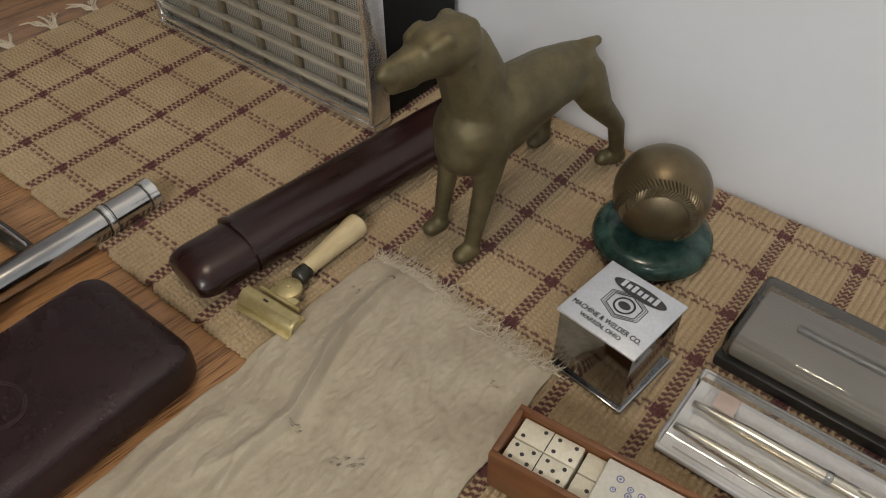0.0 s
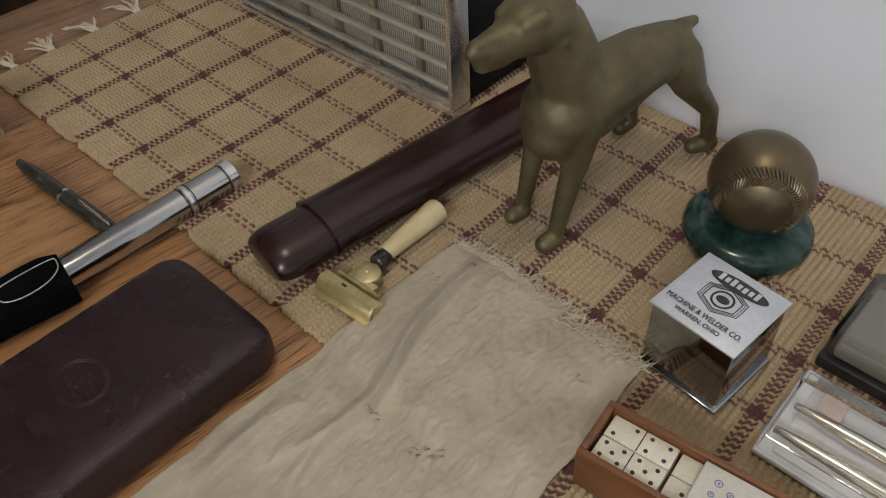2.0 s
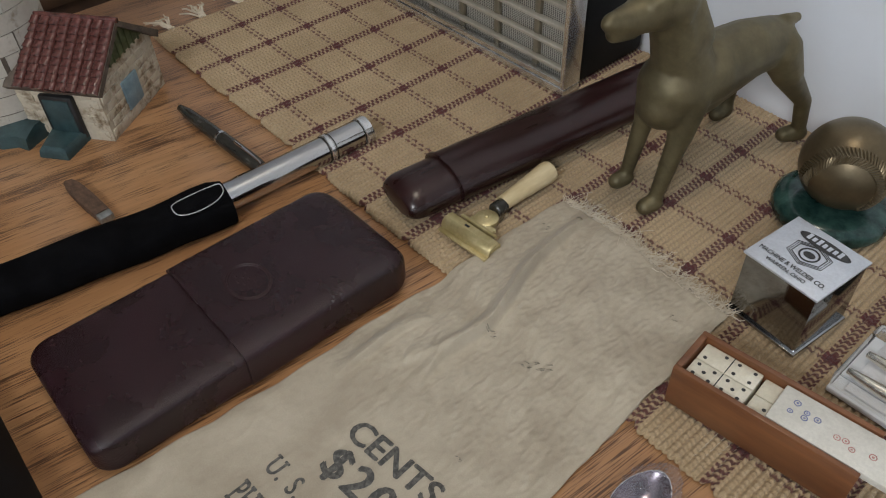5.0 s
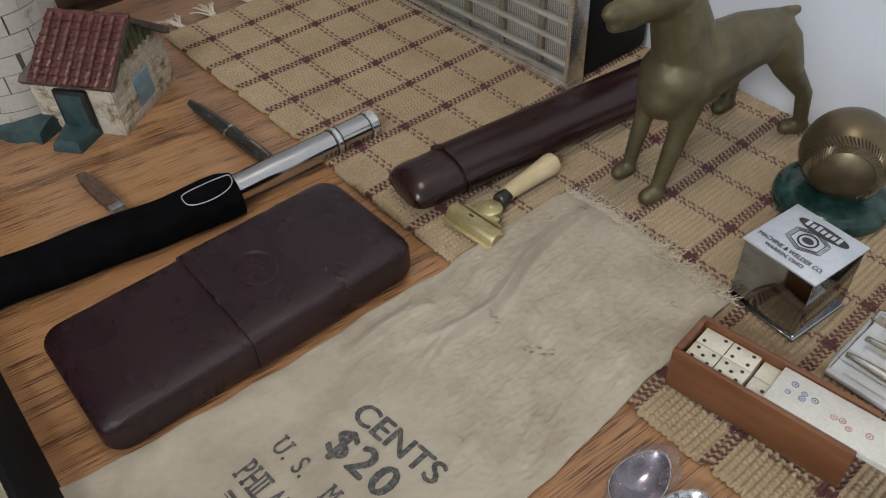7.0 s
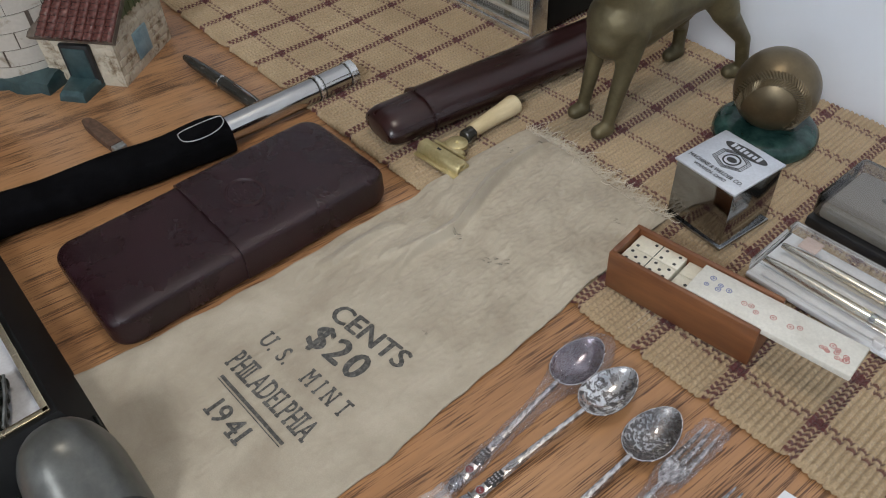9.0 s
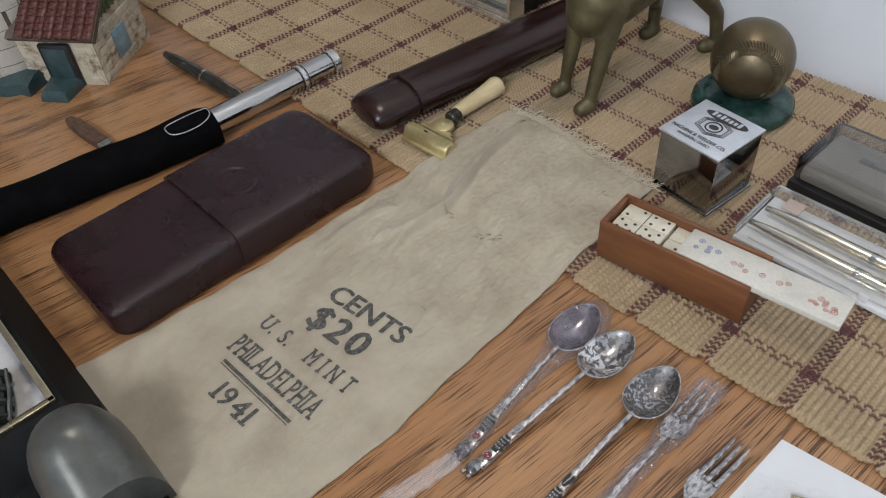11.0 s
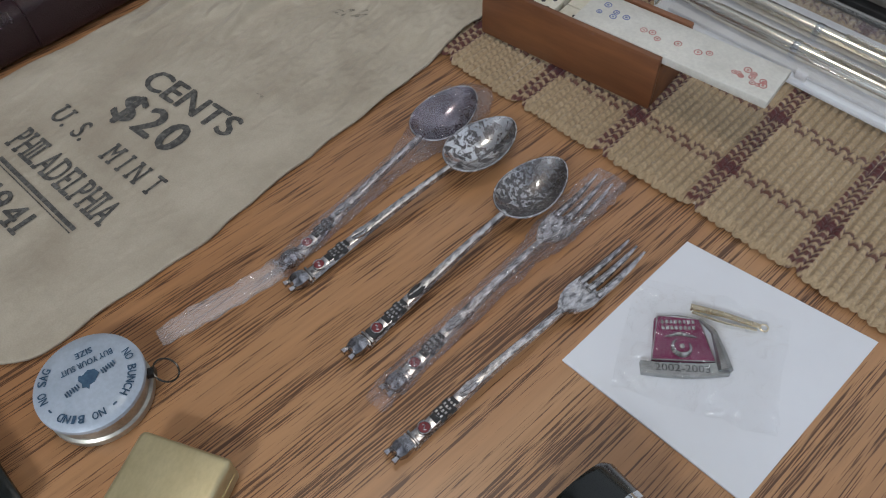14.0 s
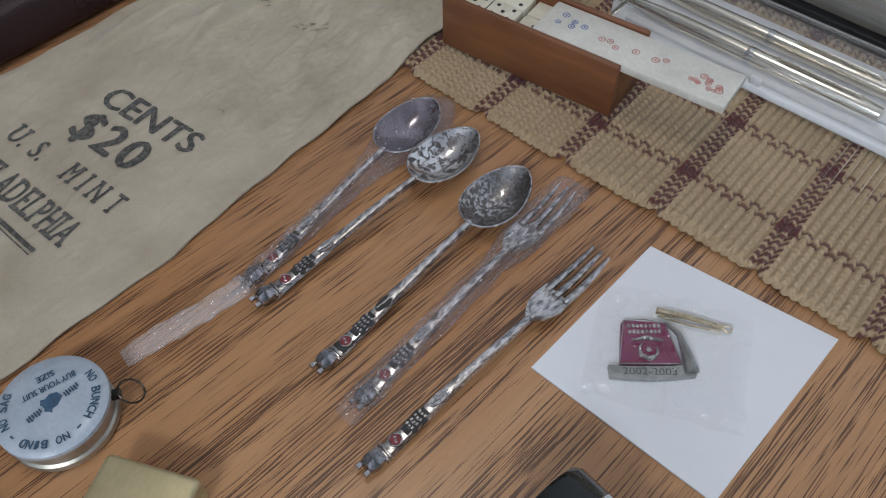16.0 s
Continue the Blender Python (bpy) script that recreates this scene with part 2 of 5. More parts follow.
IVORY = worn("old_ivory", (0.55, 0.43, 0.23), (0.70, 0.58, 0.36), 50, 0.35, bumps=0.05, stretch=(1, 0.2, 1))
BRASS = worn("gilt_brass", (0.47, 0.385, 0.18), (0.62, 0.52, 0.28), 90, 0.30, 0.46, metal=0.55, bumps=0.06)
GOLD = worn("brushed_gold", (0.54, 0.46, 0.26), (0.60, 0.52, 0.31), 60, 0.40, 0.46, metal=0.55, bumps=0.05, fine=700, stretch=(1, 0.5, 1))
PALE_GOLD = worn("pale_gold_plate", (0.80, 0.74, 0.61), (0.87, 0.83, 0.74), 60, 0.13, metal=0.95, bumps=0.03, stretch=(0.2, 1, 1))
GOLD_PEN = worn("gold_plate", (0.70, 0.60, 0.40), (0.80, 0.71, 0.52), 60, 0.2, metal=0.95, bumps=0.03)
CEDAR = worn("reddish_box_wood", (0.13, 0.046, 0.018), (0.25, 0.098, 0.036), 60, 0.38, bumps=0.15, fine=500, stretch=(0.12, 1, 1), coat=0.2)
BONE = worn("bone", (0.66, 0.61, 0.48), (0.76, 0.72, 0.60), 70, 0.32, bumps=0.05)
BONE_PALE = worn("pale_bone", (0.62, 0.60, 0.53), (0.72, 0.70, 0.63), 50, 0.3, bumps=0.04)
RED_INK = worn("red_ink", (0.14, 0.018, 0.026), (0.24, 0.05, 0.055), 300, 0.6)
FLOWER_RED = worn("faded_red_paint", (0.46, 0.17, 0.15), (0.58, 0.36, 0.32), 300, 0.6)
BLUE_INK = worn("blue_ink", (0.12, 0.15, 0.32), (0.22, 0.25, 0.42), 300, 0.6)
PAPER = worn("white_card", (0.75, 0.77, 0.80), (0.79, 0.81, 0.84), 8, 0.55, bumps=0.01, fine=60, grain=0.01)
SATIN = worn("white_lining", (0.68, 0.68, 0.70), (0.80, 0.80, 0.82), 40, 0.5, bumps=0.1)
PINK = worn("pink_foam", (0.55, 0.44, 0.40), (0.64, 0.52, 0.47), 120, 0.8)
SMOKE = worn("grey_insert", (0.26, 0.25, 0.225), (0.34, 0.325, 0.30), 40, 0.45, bumps=0.1, stretch=(0.1, 1, 1))
PLASTER = worn("white_wall_paint", (0.85, 0.895, 0.955), (0.865, 0.91, 0.97), 3, 0.6, bumps=0.02, fine=90, grain=0.008)
CREAM = worn("cream_glaze", (0.20, 0.135, 0.075), (0.56, 0.50, 0.39), 85, 0.4, bumps=0.3, fine=320, low=0.34, high=0.50)
WHITEBRICK = worn("white_brick_glaze", (0.22, 0.165, 0.10), (0.50, 0.47, 0.41), 60, 0.35, bumps=0.3, fine=300, low=0.30, high=0.43)
ROOFTILE = worn("red_brown_glaze", (0.032, 0.011, 0.010), (0.19, 0.072, 0.062), 190, 0.12, bumps=0.3, low=0.35, high=0.7)
MORTAR = worn("dark_mortar", (0.07, 0.055, 0.045), (0.14, 0.11, 0.085), 120, 0.7)
MOSS = worn("green_glaze", (0.05, 0.07, 0.03), (0.11, 0.135, 0.06), 100, 0.35, bumps=0.2)
TEAL = worn("teal_glaze", (0.018, 0.042, 0.047), (0.045, 0.085, 0.09), 80, 0.25, bumps=0.2)
BLUEPANE = worn("blue_glaze", (0.15, 0.25, 0.30), (0.24, 0.36, 0.42), 80, 0.3)
RUST = worn("rusty_scale", (0.065, 0.036, 0.022), (0.14, 0.08, 0.05), 160, 0.75, bumps=0.5, fine=500)
PENBODY = worn("pen_celluloid", (0.016, 0.016, 0.014), (0.05, 0.047, 0.04), 170, 0.2, bumps=0.05, stretch=(0.2, 1, 1))
HAMMER = worn("grey_hammertone", (0.095, 0.098, 0.090), (0.130, 0.133, 0.122), 120, 0.28, 0.36, metal=0.35, bumps=0.12, fine=260, dist=0.0006)
CREAMTIN = worn("pale_blue_tin", (0.40, 0.46, 0.53), (0.47, 0.53, 0.60), 60, 0.3, metal=0.1, bumps=0.03)
TINSIDE = worn("worn_tin", (0.36, 0.34, 0.29), (0.55, 0.53, 0.46), 130, 0.3, metal=0.8, bumps=0.08)
NAVY = worn("navy_ink", (0.025, 0.065, 0.12), (0.06, 0.12, 0.19), 300, 0.5)
ENAMEL = worn("burgundy_enamel", (0.17, 0.022, 0.075), (0.23, 0.040, 0.105), 60, 0.15, bumps=0.02)
PEWTER = worn("pewter", (0.30, 0.31, 0.30), (0.46, 0.47, 0.46), 200, 0.3, metal=0.8, bumps=0.1)
DECAL = worn("yellow_decal", (0.45, 0.32, 0.07), (0.56, 0.42, 0.12), 200, 0.5)
PANEL = worn("dark_wood_panelling", (0.055, 0.026, 0.012), (0.095, 0.046, 0.022), 9, 0.5, bumps=0.1, stretch=(1, 4, 0.3))
FLOOR_M = worn("brown_carpet", (0.10, 0.07, 0.05), (0.16, 0.115, 0.085), 20, 0.95)
GLASS = clear("clear_acrylic", (0.97, 0.98, 0.98), 0.05, 0.04)
FILM = clear("crinkled_cellophane", (1.0, 0.99, 1.0), 0.12, 0.05, crinkle=1.0, haze=0.02, grazing=0.35, milk=(0.80, 0.74, 0.83), fold=520)
FILM_MILKY = clear("milky_cellophane", (1.0, 1.0, 1.0), 0.08, 0.10, crinkle=0.9, haze=0.15, grazing=0.3, fold=240)
SMOKED = clear("smoked_acrylic", (0.74, 0.74, 0.74), 0.06, 0.06)


# ---------------- building helpers ----------------
def link(name, bm, material, smooth=True):
    me = bpy.data.meshes.new(name)
    bm.normal_update()
    bm.to_mesh(me)
    bm.free()
    me.materials.append(material)
    if smooth:
        for p in me.polygons:
            p.use_smooth = True
        me.set_sharp_from_angle(angle=radians(38))
    return new(name, me)


def part(name, bm, material, parent=None, label=""):
    ob = link(name, bm, material)
    ob.parent = parent
    return tagged(ob, label)


def thing(name, at, label, category, turn=0.0, group=""):
    ob = new(name)
    ob.empty_display_size = 0.01
    ob.location, ob.rotation_euler = at, (0, 0, radians(turn))
    return tagged(ob, label, category, group)


def box(x0, x1, y0, y1, z0, z1, bevel=0.0, seg=2, bm=None):
    own = bmesh.new()
    bmesh.ops.create_cube(own, size=1)
    for v in own.verts:
        v.co = Vector((x0 + (v.co.x + .5) * (x1 - x0), y0 + (v.co.y + .5) * (y1 - y0), z0 + (v.co.z + .5) * (z1 - z0)))
    if bevel:
        bmesh.ops.bevel(own, geom=own.edges[:], offset=bevel, segments=seg, affect="EDGES", profile=0.5)
    if bm is None:
        return own
    me = bpy.data.meshes.new("t")
    own.to_mesh(me)
    own.free()
    bm.from_mesh(me)
    bpy.data.meshes.remove(me)
    return bm


def rings(loops, bm=None, cap=True, closed=True):
    """A skin over a row of rings with the same number of points."""
    bm = bm or bmesh.new()
    vs = [[bm.verts.new(p) for p in loop] for loop in loops]
    n = len(vs[0])
    for a, b in zip(vs, vs[1:]):
        for i in range(n if closed else n - 1):
            bm.faces.new((a[i], a[(i + 1) % n], b[(i + 1) % n], b[i]))
    if cap:
        bm.faces.new(vs[0][::-1]), bm.faces.new(vs[-1])
    bmesh.ops.recalc_face_normals(bm, faces=bm.faces[:])
    return bm


def lathe(profile, n=32, axis="z", centre=(0, 0, 0), bm=None, sides=None):
    """Turn (radius, height) pairs round an axis."""
    loops = []
    n = sides or n
    for r, h in profile:
        loop = []
        for i in range(n):
            a = 2 * math.pi * (i + 0.5) / n
            u, v = r * math.cos(a), r * math.sin(a)
            p = (u, v, h) if axis == "z" else ((h, u, v) if axis == "x" else (u, h, v))
            loop.append(Vector(p) + Vector(centre))
        loops.append(loop)
    return rings(loops, bm)


def tube(points, radius, n=8, bm=None, closed=False):
    """A round cord along points; radius may be a number or one for each point."""
    pts = [Vector(p) for p in points]
    rad = radius if isinstance(radius, (list, tuple)) else [radius] * len(pts)
    loops = []
    for i, p in enumerate(pts):
        if closed:
            d = pts[(i + 1) % len(pts)] - pts[i - 1]
        else:
            d = pts[min(i + 1, len(pts) - 1)] - pts[max(i - 1, 0)]
        q = d.to_track_quat("Z", "Y")
        loops.append([p + q @ Vector((rad[i] * math.cos(2 * math.pi * k / n), rad[i] * math.sin(2 * math.pi * k / n), 0)) for k in range(n)])
    if closed:
        loops.append(loops[0])
    return rings(loops, bm, cap=not closed)


def glyphs(body, shear=0.0):
    cu = bpy.data.curves.new("glyphs", "FONT")
    cu.body, cu.size, cu.extrude, cu.resolution_u, cu.shear = body, 1.0, 0.0, 3, shear
    tmp = bpy.data.objects.new("glyphs", cu)
    scene.collection.objects.link(tmp)
    bpy.context.view_layer.update()
    me = bpy.data.meshes.new_from_object(tmp.evaluated_get(bpy.context.evaluated_depsgraph_get()))
    bpy.data.objects.remove(tmp)
    pts = [(v.co.x, v.co.y) for v in me.vertices]
    faces = [tuple(p.vertices) for p in me.polygons]
    bpy.data.meshes.remove(me)
    return pts, faces


def lettering(body, width, height, material, parent, at, turn=0.0, name="lettering", shear=0.0, bold=0.0, serif=False):
    """Words in the built-in font, fitted to a width and a height and laid flat round a centre; serif adds slab feet letter by letter."""
    if serif:
        pts, faces, x = [], [], 0.0
        feet = {"H": (0, 1), "A": (0, 1), "M": (0, 1), "N": (0, 1), "I": (0.5,), "T": (0.5,), "P": (0.0,), "L": (0.0,), "D": (0.0,), "E": (0.0,), "1": (0.6,), "4": (0.72,), "U": ()}
        tops = {"H": (0, 1), "M": (0, 1), "N": (0, 1), "I": (0.5,), "U": (0, 1), "P": (0.0,), "L": (0.0,), "D": (0.0,), "E": (0.0,)}
        for ch in body:
            if ch == " ":
                x += 0.42
                continue
            gp, gf = glyphs(ch)
            gx0, gx1, gy1 = min(p[0] for p in gp), max(p[0] for p in gp), max(p[1] for p in gp)
            k = len(pts)
            pts += [(px - gx0 + x, py) for px, py in gp]
            faces += [tuple(i + k for i in f) for f in gf]
            for table, y0, y1 in ((feet, 0.0, 0.07), (tops, gy1 - 0.07, gy1)):
                for f in table.get(ch, ()):
                    c = x + 0.05 + (gx1 - gx0 - 0.1) * f if len(table.get(ch)) > 1 or f < 0.2 else x + (gx1 - gx0) * f
                    hw = 0.13
                    k = len(pts)
                    pts += [(c - hw, y0), (c + hw, y0), (c + hw, y1), (c - hw, y1)]
                    faces.append((k, k + 1, k + 2, k + 3))
            x += gx1 - gx0 + 0.16
    else:
        pts, faces = glyphs(body, shear)
    xs, ys = [p[0] for p in pts], [p[1] for p in pts]
    cx, cy, w, h = (max(xs) + min(xs)) / 2, (max(ys) + min(ys)) / 2, max(xs) - min(xs), max(ys) - min(ys)
    verts, polys = [], []
    shifts = [(0, 0)] if not bold else [(-bold, 0), (bold, 0), (0, bold * 0.6), (0, -bold * 0.6)]
    for n, (dx, dy) in enumerate(shifts):
        k = len(verts)
        verts += [((px + dx - cx) / w * width, (py + dy - cy) / h * height, 0.00003 * n) for px, py in pts]
        polys += [tuple(i + k for i in f) for f in faces]
    me = bpy.data.meshes.new(name)
    me.from_pydata(verts, [], polys)
    me.materials.append(material)
    ob = new(name, me)
    ob.parent = parent
    ob.location, ob.rotation_euler = at, (0, 0, radians(turn))
    return ob


def plate(points, z0, z1):
    """A flat piece with the outline given, from z0 to z1."""
    return rings([[(x, y, z0) for x, y in points], [(x, y, z1) for x, y in points]])


def oval(rx, ry, n=28, cx=0.0, cy=0.0):
    return [(cx + rx * math.cos(2 * math.pi * i / n), cy + ry * math.sin(2 * math.pi * i / n)) for i in range(n)]


def hum(x, y, s, seed=0.0):
    return noise.noise(Vector((x * s, y * s, seed)))


# ---------------- the room ----------------
WALL_Y = 0.318


def structure(name, bm, material, label):
    return tagged(link(name, bm, material), label, name.split("_")[0], "", "structure")


structure("wall_north", box(-2.4, 2.0, WALL_Y, WALL_Y + 0.1, -TABLE_H, CEIL), PLASTER, "smooth white painted wall behind the table")
structure("wall_south", box(-2.4, 2.0, -2.6, -2.5, -TABLE_H, CEIL), PLASTER, "plain white painted wall of the room")
structure("wall_west", box(-2.5, -2.4, -2.6, WALL_Y + 0.1, -TABLE_H, CEIL), PANEL, "dark brown wood-panelled side wall")
structure("wall_east", box(2.0, 2.1, -2.6, WALL_Y + 0.1, -TABLE_H, CEIL), PLASTER, "plain white painted side wall of the room")
structure("floor", box(-2.5, 2.1, -2.6, WALL_Y + 0.1, -TABLE_H - 0.1, -TABLE_H), FLOOR_M, "brown carpeted floor under the table")
structure("ceiling", box(-2.5, 2.1, -2.6, WALL_Y + 0.1, CEIL, CEIL + 0.1), PLASTER, "plain white painted ceiling")


# Assumed fixture put round each unseen lamp.
def assumed_ceiling_lamp(where, size):
    t = thing("assumed_ceiling_lamp", (where[0], where[1], CEIL), "assumed round flush ceiling lamp with a white rim, out of view", "lamp")
    part("rim", lathe([(size * 0.55, 0), (size * 0.62, 0), (size * 0.64, -0.03), (size * 0.60, -0.045), (size * 0.57, -0.03)], 48), PAPER, t)
    return t


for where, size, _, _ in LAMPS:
    assumed_ceiling_lamp(where, size)

# ---------------- the table ----------------
table = thing("oak_table", (0, 0, 0), "oak table with an open brown grain and satin varnish", "table")
part("tabletop", box(-0.798, 0.75, -0.62, WALL_Y - 0.004, -0.03, 0.0, 0.004), OAK, table)
for lx in (-0.72, 0.67):
    for ly in (-0.55, 0.24):
        part("leg", lathe([(0.02, -TABLE_H), (0.026, -0.5), (0.034, -0.2), (0.034, -0.03)], 20, "z", (lx, ly, 0)), OAK, table)
for ly in (-0.55, 0.24):
    part("apron", box(-0.69, 0.64, ly - 0.01, ly + 0.01, -0.11, -0.03, 0.002), OAK, table)

# ---------------- the cabinet beyond the table ----------------
cab = thing("side_cabinet", (-1.10, 0.02, -TABLE_H), "dark red-brown wooden cabinet standing beside the oak table", "cabinet")
part("body", box(-0.24, 0.24, -0.50, 0.285, 0.06, 0.745, 0.004), PANEL, cab)
part("top", box(-0.25, 0.25, -0.52, 0.290, 0.745, 0.768, 0.005), PANEL, cab)
part("plinth", box(-0.23, 0.23, -0.49, 0.275, 0.0, 0.06), PANEL, cab)
for y0, y1 in ((-0.47, -0.12), (-0.09, 0.26)):
    part("side_panel", box(0.238, 0.246, y0, y1, 0.12, 0.70, 0.004), PANEL, cab)

# ---------------- the woven runner ----------------
PITCH_X, PITCH_Y, FIRST_Y = 0.0495, 0.0437, 0.0265
MAT_X0, MAT_X1, MAT_Y1 = -0.688, 0.345, 0.309
CORDS = 12


def woven_runner():
    nx = int((MAT_X1 - MAT_X0) / PITCH_X * CORDS * 8)
    ny = 380
    gx = np.linspace(MAT_X0, MAT_X1, nx)
    v = np.linspace(0, 1, ny)
    X, V = np.meshgrid(gx, v, indexing="ij")
    u = X / PITCH_X
    cell = u - np.floor(u)
    rnd = np.sin(np.arange(400) * 12.9898) * 43758.5453
    rnd = rnd - np.floor(rnd)
    k = np.floor(u * CORDS).astype(int)
    rc = rnd[k % 397]
    notch = np.minimum(cell, 1 - cell)
    front = -0.0035 + 0.0035 * np.exp(-(notch / 0.05) ** 2) + 0.0012 * np.sin(X * 23) + 0.0014 * (rc - 0.5)
    front -= 0.0013 * np.abs(np.sin(u * CORDS * math.pi))
    back = MAT_Y1 + 0.002 * np.sin(X * 17 + 1) + 0.001 * (rc - 0.5)
    Y = front + (back - front) * V
    phase = u * CORDS + 0.5 * (CORDS % 2 == 0)
    f = phase - np.floor(phase)
    k = np.floor(phase).astype(int)
    rc = rnd[k % 397]
    profile = np.sqrt(np.clip(1 - (2 * f - 1) ** 2, 0, 1))
    twist = np.sin((Y / 0.0033 + 0.08 * rc + 0.5 * (k % 2)) * 2 * math.pi)
    tuft = np.sin(Y * 2100 + rc * 40) * np.sin(Y * 730 + rc * 17)
    Z = 0.0016 + 0.0033 * profile + 0.00030 * twist * profile + 0.00028 * tuft * profile + 0.0004 * (rc - 0.5)
    Z += 0.0006 * np.sin(X * 31 + Y * 13) + 0.0005 * np.sin(X * 11 - Y * 29)
    w = (Y - FIRST_Y) / PITCH_Y
    r = (w - np.round(w)) * PITCH_Y
    weft = np.abs(u - np.round(u)) * PITCH_X
    even = np.where(k % 2 == 0, 1.0, -1.0)
    stitch = np.sin((Y / 0.0043 + (1 - f) * 0.45 + 0.5 * (k % 2)) * 2 * math.pi)
    bold = (weft < 0.0043) & (stitch < 0.30)
    groove = (f < 0.22) | (f > 0.78)
    two = (np.abs(r - 0.0021 * even) < 0.0011) | (groove & (np.abs(np.abs(r) - 0.0021) < 0.0010))
    knot = (weft < 0.0046) & (np.abs(r) < 0.0036)
    dye = np.where(knot, 1.0, np.where(bold, 0.95, np.where(two, 0.85, 0.0)))
    Z = np.where(two & ~groove, Z - 0.0006, Z)
    edge = np.minimum(np.minimum(V * 130, (1 - V) * 100), np.minimum((X - MAT_X0) * 300, (MAT_X1 - X) * 300))
    Z = np.where(edge < 1, 0.0012 + (Z - 0.0012) * np.sqrt(np.clip(edge, 0, 1)), Z)
    co = np.stack([X, Y, Z], -1).reshape(-1, 3)
    a = np.arange(nx * ny).reshape(nx, ny)
    faces = np.stack([a[:-1, :-1], a[1:, :-1], a[1:, 1:], a[:-1, 1:]], -1).reshape(-1, 4)
    me = bpy.data.meshes.new("weave")
    me.vertices.add(len(co))
    me.vertices.foreach_set("co", co.ravel())
    me.loops.add(faces.size)
    me.loops.foreach_set("vertex_index", faces.ravel())
    me.polygons.add(len(faces))
    me.polygons.foreach_set("loop_start", np.arange(0, faces.size, 4))
    me.polygons.foreach_set("use_smooth", np.ones(len(faces), bool))
    me.update(calc_edges=True)
    at = me.attributes.new("dye", "FLOAT", "POINT")
    at.data.foreach_set("value", dye.ravel().astype(np.float32))
    me.materials.append(WEAVE)
    return me


runner = thing("table_runner", (0, 0, 0), "woven tan cotton runner with burgundy checks lying on the oak table", "runner")
weave = new("weave", woven_runner())
weave.parent = runner
part("underside", box(MAT_X0 + 0.003, MAT_X1 - 0.003, 0.001, MAT_Y1 - 0.003, 0.0003, 0.002), FRAY, runner)


def tassel(x, y, seed):
    rng = random.Random(seed)
    bm = bmesh.new()
    for _ in range(9):
        a = rng.uniform(-0.7, 0.7) + math.pi
        ln = rng.uniform(0.018, 0.034)
        pts = [(x + 0.002, y + rng.uniform(-0.003, 0.003), 0.004)]
        for i in range(1, 5):
            f = i / 4
            pts.append((x + ln * f * math.cos(a), y + ln * f * math.sin(a) + rng.uniform(-0.002, 0.002), 0.0035 + 0.003 * math.sin(f * 3) * rng.uniform(0.2, 1.3)))
        tube(pts, [0.0011, 0.0011, 0.001, 0.001, 0.0006], 5, bm)
    return part("tassel", bm, FRAY, runner, "frayed cream yarn tassel")


for i, ty in enumerate((0.016, 0.05, 0.094, 0.137, 0.181, 0.224, 0.268, 0.298)):
    tassel(MAT_X0, ty, i)

# ---------------- the radio ----------------
radio = thing("table_radio", (-0.475, 0.2, 0.005), "vintage table radio with chrome frame and champagne grille on the runner", "radio")
RW, RH = 0.135, 0.185
part("body", box(-RW + 0.004, RW - 0.004, 0.016, 0.108, 0.001, RH - 0.003, 0.006), LEATHERETTE, radio, "black leatherette body")
bm = box(-RW, RW, 0.0, 0.020, 0.0, 0.007, 0.0012)
box(-RW, RW, 0.0, 0.020, RH - 0.008, RH, 0.0012, 2, bm)
box(-RW, -RW + 0.005, 0.0, 0.020, 0.007, RH - 0.008, 0.0012, 2, bm)
box(RW - 0.005, RW, 0.0, 0.020, 0.007, RH - 0.008, 0.0012, 2, bm)
part("frame", bm, PITTED, radio, "pitted chrome frame")
part("inner_rail", box(-RW + 0.005, RW - 0.005, 0.001, 0.008, 0.0072, 0.0125, 0.001), PITTED, radio)
part("speaker_cloth", box(-RW + 0.005, RW - 0.005, 0.012, 0.015, 0.007, RH - 0.008), MESHCLOTH, radio, "fine woven metal mesh")
for gx in (-0.381, -0.429, -0.475, -0.519, -0.562):
    part("post", box(gx + 0.475 - 0.003, gx + 0.475 + 0.003, 0.007, 0.0115, 0.0125, RH - 0.008, 0.0008), GRILLE_DIM, radio)
for i in range(9):
    z = 0.0195 + 0.0182 * i
    part("slat", box(-RW + 0.005, RW - 0.005, 0.003, 0.0085, z, z + 0.0034, 0.0007), GRILLE, radio)

# ---------------- the dog statue ----------------


def capsule(bm, a, b, ra, rb, n=14):
    a, b = Vector(a), Vector(b)
    d = b - a
    q = d.to_track_quat("Z", "Y")
    loops = []
    for i in range(5):
        t = math.pi / 2 * i / 5
        loops.append((a - d.normalized() * ra * math.cos(t), max(ra * math.sin(t), 1e-4)))
    loops += [(a, ra), (a.lerp(b, 0.5), (ra + rb) / 2), (b, rb)]
    for i in range(4, -1, -1):
        t = math.pi / 2 * i / 5
        loops.append((b + d.normalized() * rb * math.cos(t), max(rb * math.sin(t), 1e-4)))
    rings([[p + q @ Vector((r * math.cos(2 * math.pi * k / n), r * math.sin(2 * math.pi * k / n), 0)) for k in range(n)] for p, r in loops], bm)


